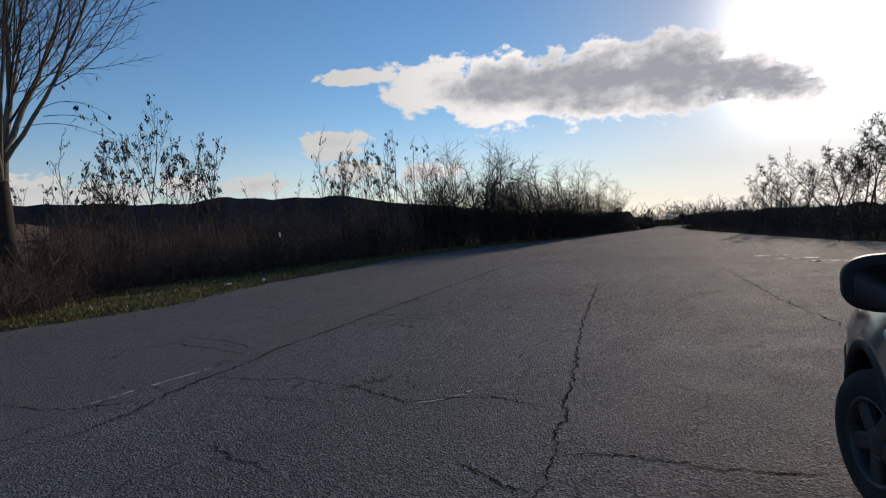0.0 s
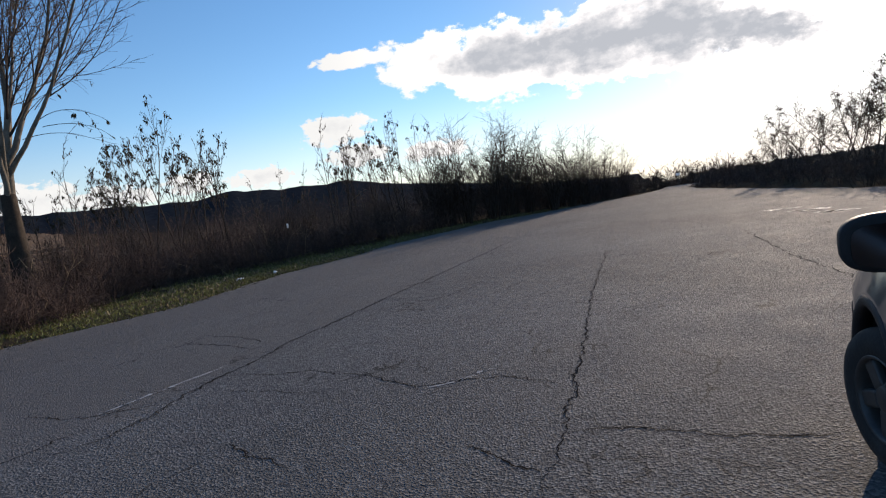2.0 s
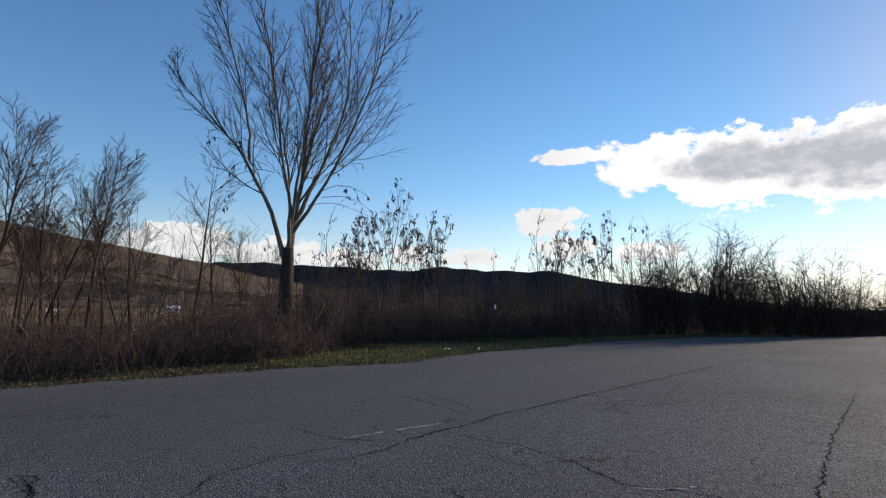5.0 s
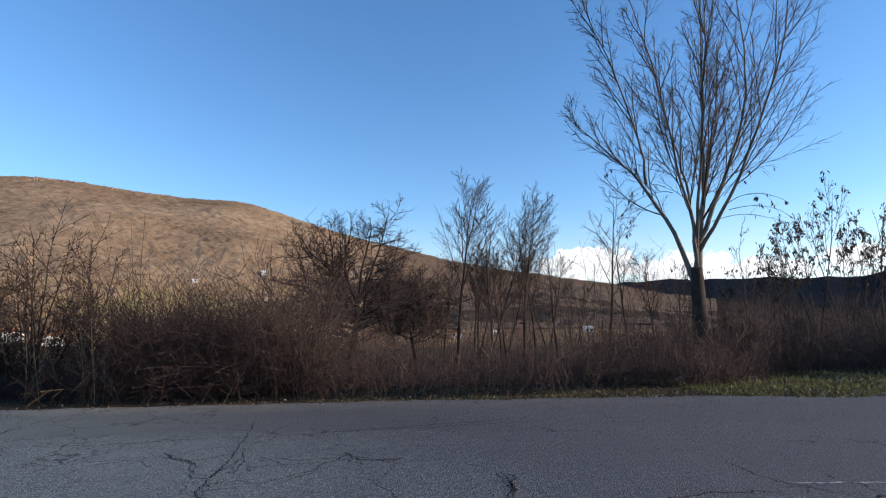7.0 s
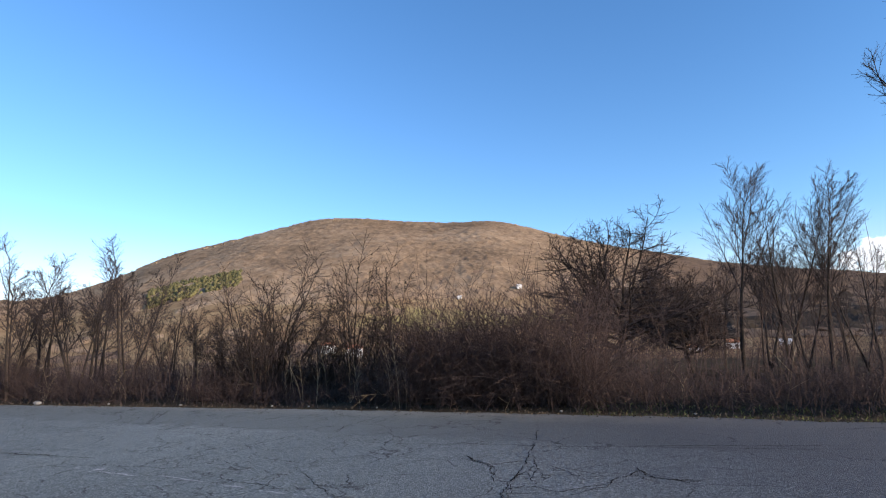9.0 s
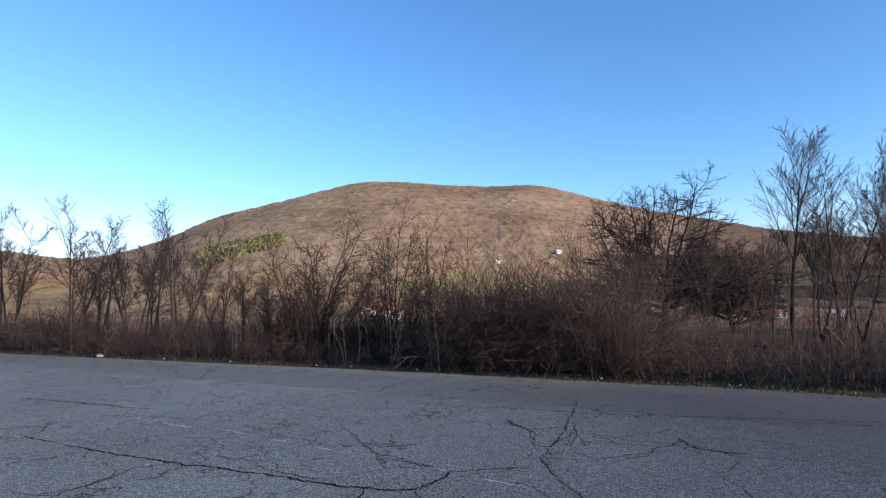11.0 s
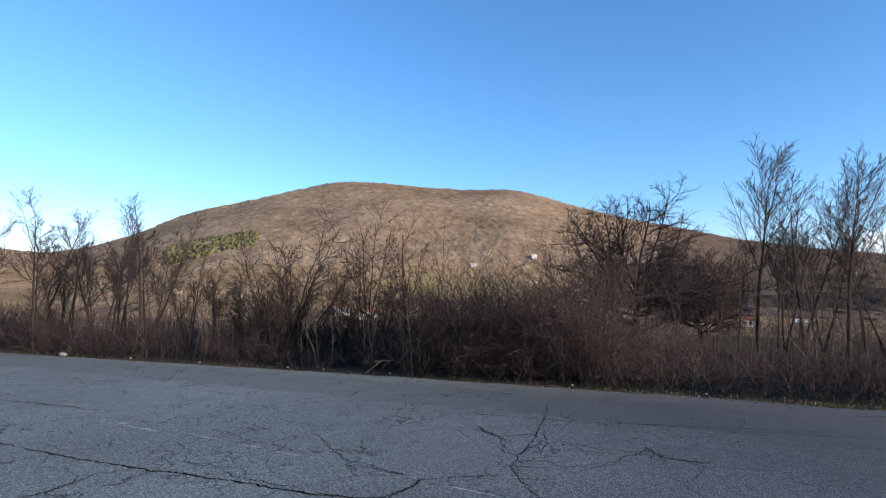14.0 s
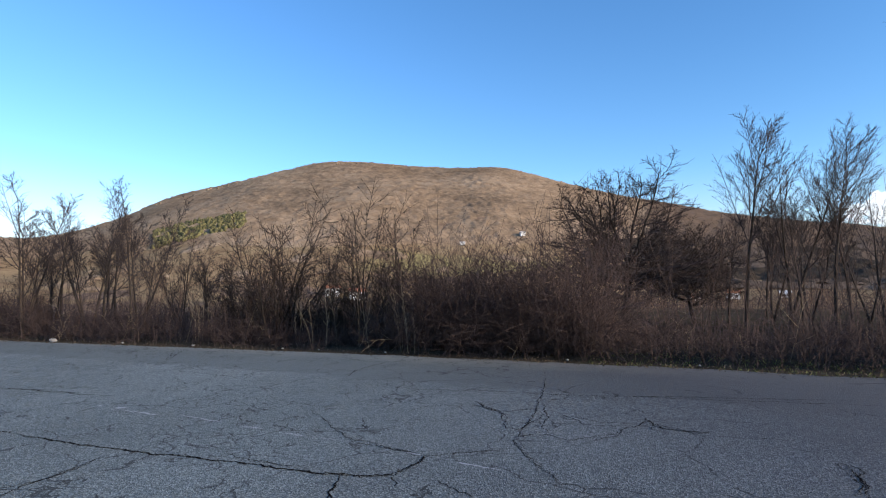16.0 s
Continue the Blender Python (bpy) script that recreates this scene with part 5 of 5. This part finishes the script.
def car_wheel(car, x, y, side, steer=0.0):
    ob = new("wheel")
    ob.parent = car
    ob.matrix_basis = pose(x, y, WHEEL_R, 0, 0, steer if side > 0 else 180 + steer)
    w = 0.10
    part("tyre", lathe([(0.180, w - 0.01), (0.20, w), (0.245, w + 0.008), (0.285, w), (0.300, w - 0.02), (WHEEL_R, w - 0.045), (WHEEL_R, -w + 0.045), (0.300, -w + 0.02), (0.28, -w), (0.180, -w)], 48), RUBBER, ob, "dusty black tyre")
    bm = lathe([(0.190, w - 0.002), (0.184, w + 0.004), (0.174, w - 0.006), (0.168, w - 0.04), (0.166, -w)], 48)
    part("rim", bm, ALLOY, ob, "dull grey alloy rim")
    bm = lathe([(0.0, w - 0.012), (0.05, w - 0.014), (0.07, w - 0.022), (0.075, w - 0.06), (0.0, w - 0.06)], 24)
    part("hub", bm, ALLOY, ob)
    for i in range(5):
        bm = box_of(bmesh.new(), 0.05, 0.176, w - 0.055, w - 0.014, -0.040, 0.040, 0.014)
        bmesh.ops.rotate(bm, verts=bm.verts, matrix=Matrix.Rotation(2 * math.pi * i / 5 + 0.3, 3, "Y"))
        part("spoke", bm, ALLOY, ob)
    part("brake_disc", lathe([(0.0, 0.01), (0.15, 0.01), (0.15, -0.02), (0.0, -0.02)], 24), TRIM, ob)


def suv():
    car = thing("car", pose(1.71, -1.78, 0, 0, 0, -23), "silver off-road car with black mirror parked on the asphalt", "car")
    xs = np.concatenate([np.arange(-2.0, 1.9, 0.04), [1.90, 1.94, 1.96]])

    def low(x):
        z = 0.30
        for c in (-AXLE, AXLE):
            if abs(x - c) < ARCH_R:
                z = max(z, WHEEL_R + math.sqrt(ARCH_R ** 2 - (x - c) ** 2))
        return z

    sections = []
    for x in xs:
        end = max(0.0, (x - 1.55) / 0.45, (-x - 1.75) / 0.3)
        w = 0.81 - 0.10 * min(end, 1.0) ** 2
        top = 0.985 - 0.13 * max(0.0, (x - 0.75) / 1.2) ** 1.4
        z0 = low(x)
        side = [(w - 0.035, z0), (w - 0.005, z0 + 0.02), (w, max(0.55, z0 + 0.04)), (w - 0.004, max(0.72, z0 + 0.06)), (w - 0.035, max(0.80, z0 + 0.09)), (w - 0.06, top - 0.05), (w - 0.10, top - 0.012), (w - 0.2, top + 0.008), (0.3, top + 0.03)]
        sections.append([(x, y, z) for y, z in side] + [(x, -y, z) for y, z in side[::-1]])
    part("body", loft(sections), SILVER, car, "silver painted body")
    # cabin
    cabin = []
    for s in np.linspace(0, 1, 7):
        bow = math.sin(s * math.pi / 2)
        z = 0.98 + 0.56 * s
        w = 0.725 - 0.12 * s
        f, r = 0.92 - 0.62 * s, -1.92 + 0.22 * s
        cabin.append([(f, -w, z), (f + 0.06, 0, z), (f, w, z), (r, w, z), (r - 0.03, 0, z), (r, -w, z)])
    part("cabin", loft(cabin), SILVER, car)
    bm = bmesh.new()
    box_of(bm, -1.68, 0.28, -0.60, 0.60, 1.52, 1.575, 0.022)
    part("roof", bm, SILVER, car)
    for sgn in (1, -1):
        for x0, x1, t0, t1 in ((-0.28, 0.74, -0.25, 0.30), (-1.12, -0.34, -1.10, -0.31), (-1.78, -1.2, -1.62, -1.17)):
            bm = bmesh.new()
            v = [bm.verts.new(c) for c in ((x0, sgn * 0.722, 1.03), (x1, sgn * 0.722, 1.03), (t1, sgn * 0.626, 1.48), (t0, sgn * 0.626, 1.48))]
            f = bm.faces.new(v)
            r = bmesh.ops.extrude_face_region(bm, geom=[f])
            bmesh.ops.translate(bm, verts=[e for e in r["geom"] if isinstance(e, bmesh.types.BMVert)], vec=(0, sgn * 0.012, 0))
            bmesh.ops.recalc_face_normals(bm, faces=bm.faces)
            part("side_window", bm, CAR_GLASS, car, "dark tinted side window")
    bm = bmesh.new()
    v = [bm.verts.new(c) for c in ((0.90, -0.66, 1.02), (0.90, 0.66, 1.02), (0.335, 0.58, 1.50), (0.335, -0.58, 1.50))]
    r = bmesh.ops.extrude_face_region(bm, geom=[bm.faces.new(v)])
    bmesh.ops.translate(bm, verts=[e for e in r["geom"] if isinstance(e, bmesh.types.BMVert)], vec=(0.075, 0, 0.02))
    bmesh.ops.recalc_face_normals(bm, faces=bm.faces)
    part("windscreen", bm, CAR_GLASS, car)
    for x in (AXLE, -AXLE):
        for sgn in (1, -1):
            car_wheel(car, x, sgn * 0.71, sgn, 16 if x > 0 else 0)
            # flare over the wheel
            bm = bmesh.new()
            rows = []
            for i in range(25):
                a = math.radians(-14 + 208 * i / 24)
                c, s = math.cos(a), math.sin(a)
                rows.append([bm.verts.new((x + r * c, sgn * y, WHEEL_R + r * s)) for r, y in ((0.39, 0.75), (0.39, 0.80), (0.398, 0.816), (0.42, 0.82), (0.45, 0.806), (0.44, 0.76))])
            for a, b in zip(rows, rows[1:]):
                for j in range(6):
                    bm.faces.new((a[j], b[j], b[(j + 1) % 6], a[(j + 1) % 6])).smooth = True
            bm.faces.new(rows[0])
            bm.faces.new(rows[-1])
            bmesh.ops.recalc_face_normals(bm, faces=bm.faces)
            part("wheel_arch", bm, TRIM, car, "dark grey plastic wheel arch")
            bm = lathe([(0.0, 0.0), (0.39, 0.0), (0.39, 0.34)], 32)
            bmesh.ops.transform(bm, verts=bm.verts, matrix=pose(x, 0.44 if sgn > 0 else -0.44, WHEEL_R + 0.01, 0, 0, 0 if sgn > 0 else 180))
            part("wheel_well", bm, TRIM, car)
    part("underbody", box_of(bmesh.new(), -1.85, 1.8, -0.42, 0.42, 0.24, 0.5, 0.03), TRIM, car)
    part("sill", box_of(bmesh.new(), -0.88, 0.88, 0.74, 0.825, 0.25, 0.36, 0.02), TRIM, car)
    part("sill", box_of(bmesh.new(), -0.88, 0.88, -0.825, -0.74, 0.25, 0.36, 0.02), TRIM, car)
    part("bumper", box_of(bmesh.new(), 1.82, 2.03, -0.76, 0.76, 0.30, 0.60, 0.05), TRIM, car)
    part("bumper", box_of(bmesh.new(), -2.1, -1.92, -0.76, 0.76, 0.32, 0.62, 0.05), TRIM, car)
    for sgn in (1, -1):
        part("headlight", box_of(bmesh.new(), 1.87, 1.975, sgn * 0.56 - 0.12, sgn * 0.56 + 0.12, 0.63, 0.78, 0.03), LENS, car)
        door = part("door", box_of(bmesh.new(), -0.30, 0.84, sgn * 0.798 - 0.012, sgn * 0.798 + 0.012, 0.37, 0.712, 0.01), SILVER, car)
        part("door_handle", box_of(bmesh.new(), -0.22, -0.04, sgn * 0.815 - 0.02, sgn * 0.815 + 0.02, 0.675, 0.705, 0.01), TRIM, door, "black door handle")
        bm = bmesh.new()
        bmesh.ops.create_uvsphere(bm, u_segments=16, v_segments=10, radius=1, matrix=Matrix.Translation((1.06, sgn * 0.775, 0.815)) @ Matrix.Diagonal((0.030, 0.016, 0.022, 1)))
        part("side_indicator", bm, LENS, car, "small clear side lamp")
        shells = []
        for x, s in ((0.700, 0.88), (0.703, 0.97), (0.717, 1.0), (0.765, 0.98), (0.80, 0.86), (0.823, 0.6), (0.831, 0.3)):
            ring = []
            for i in range(32):
                a = 2 * math.pi * i / 32
                ca, sa = math.cos(a), math.sin(a)
                y = 0.155 * math.copysign(abs(ca) ** 0.55, ca)
                z = (0.102 - 0.012 * ca) * math.copysign(abs(sa) ** 0.6, sa)
                ring.append((x, 0.825 + s * y, 1.062 + s * z))
            shells.append(ring)
        bm = loft(shells)
        box_of(bm, 0.745, 0.80, 0.62, 0.75, 0.98, 1.05, 0.012)
        if sgn < 0:
            bmesh.ops.scale(bm, vec=(1, -1, 1), verts=bm.verts)
            bmesh.ops.reverse_faces(bm, faces=bm.faces)
        for f in bm.faces:
            f.smooth = True
        mirror = part("side_mirror", bm, TRIM, car, "black door mirror housing")
        part("mirror_glass", rounded_plate(0.692, 0.712, sgn * 0.822, 0.128, 1.055, 0.074), MIRROR_FACE, mirror, "dark reflecting mirror glass")
    return car


suv()


# ---- litter and small things ----
def crumpled(name, at, size, mat, label, category, seed, flat=0.5):
    rng = np.random.default_rng(seed)
    bm = bmesh.new()
    bmesh.ops.create_icosphere(bm, subdivisions=2, radius=1)
    for v in bm.verts:
        v.co = v.co * (1 + rng.uniform(-0.35, 0.25))
        v.co.x *= size[0]
        v.co.y *= size[1]
        v.co.z *= size[2]
    me = bpy.data.meshes.new(name)
    bm.to_mesh(me)
    bm.free()
    me.materials.append(mat)
    ob = new(name, me)
    ob.matrix_basis = pose(*at)
    return tagged(ob, label, category)


crumpled("plastic_bag", (21.47, 7.33, 1.38), (0.035, 0.035, 0.10), WHITE, "white plastic bag caught in the brambles", "litter", 1)
crumpled("plastic_cup", (17.09, 6.41, 0.06), (0.07, 0.05, 0.045), WHITE, "crumpled white plastic cup on the verge", "litter", 2)
crumpled("paper_scrap", (16.4, 7.2, 0.06), (0.22, 0.07, 0.03), WHITE, "white paper scrap in the grass", "litter", 3)
for i, (x, r) in enumerate(((-13.9, 0.12), (-5.2, 0.035), (-4.1, 0.03), (-2.2, 0.03), (-8.2, 0.045), (4.6, 0.03), (9.9, 0.035), (2.1, 0.035), (-10.9, 0.045))):
    y = float(np.interp(x, EDGE[:, 0], EDGE[:, 1])) + 0.35
    crumpled("stone", (x, y, 0.03), (r, r * 0.8, r * 0.6), STONE, "pale stone lying on the road verge", "stone", 10 + i)

# white paint left on the far asphalt
for i, pts in enumerate(STROKES):
    lay("worn_line", pts, 0.22, BRIGHT_PAINT, 0.005, 0.03, 300 + i, "bright remains of white road paint", count=3, spread=0.10, keep=1.1, gap=0.1)


# ---- a bundle of dry stalks leaning out of the brambles ----
def dry_bundle():
    rng = np.random.default_rng(7)
    ob = thing("dry_weed", pose(2.2, 13.6, 0.0), "pale dry weed leaning over the verge", "weed")
    way = np.stack([rng.normal(-0.45, 0.18, 9), rng.normal(0.1, 0.2, 9), np.ones(9)], -1)
    p, r = stalks(rng, rng.normal(0, 0.05, (9, 3)) * np.array([1, 1, 0]), way, rng.uniform(0.8, 1.5, 9), 6, 0.012, 0.005, 0.06, 0.0)
    q, w = branch(rng, p, r, 5, 0.4, 0.95, 30, 0.25, 4, 0.1, 0.0, 0.6, 0.004, 0.005, 0.3)
    part("stalk", mesh_of("stalk", *joined(tubes(p, r, 4), tubes(q, w, 3)), REED), None, ob)


dry_bundle()


# ---- sign at the end of the road ----
def road_sign():
    x, y = by_az(109.1, 46)
    sign = thing("road_sign", pose(x, y, road_z(x) - 0.1, 0, 0, -20), "small white road sign on a thin post", "sign")
    bm = bmesh.new()
    bmesh.ops.create_cone(bm, segments=12, radius1=0.025, radius2=0.025, depth=1.1, cap_ends=True, matrix=Matrix.Translation((0, 0, 0.55)))
    part("post", bm, ALLOY, sign, "grey metal post")
    part("board", box_of(bmesh.new(), -0.03, 0.0, -0.15, 0.15, 0.84, 1.02, 0.01), WHITE, sign, "white sign board")


road_sign()
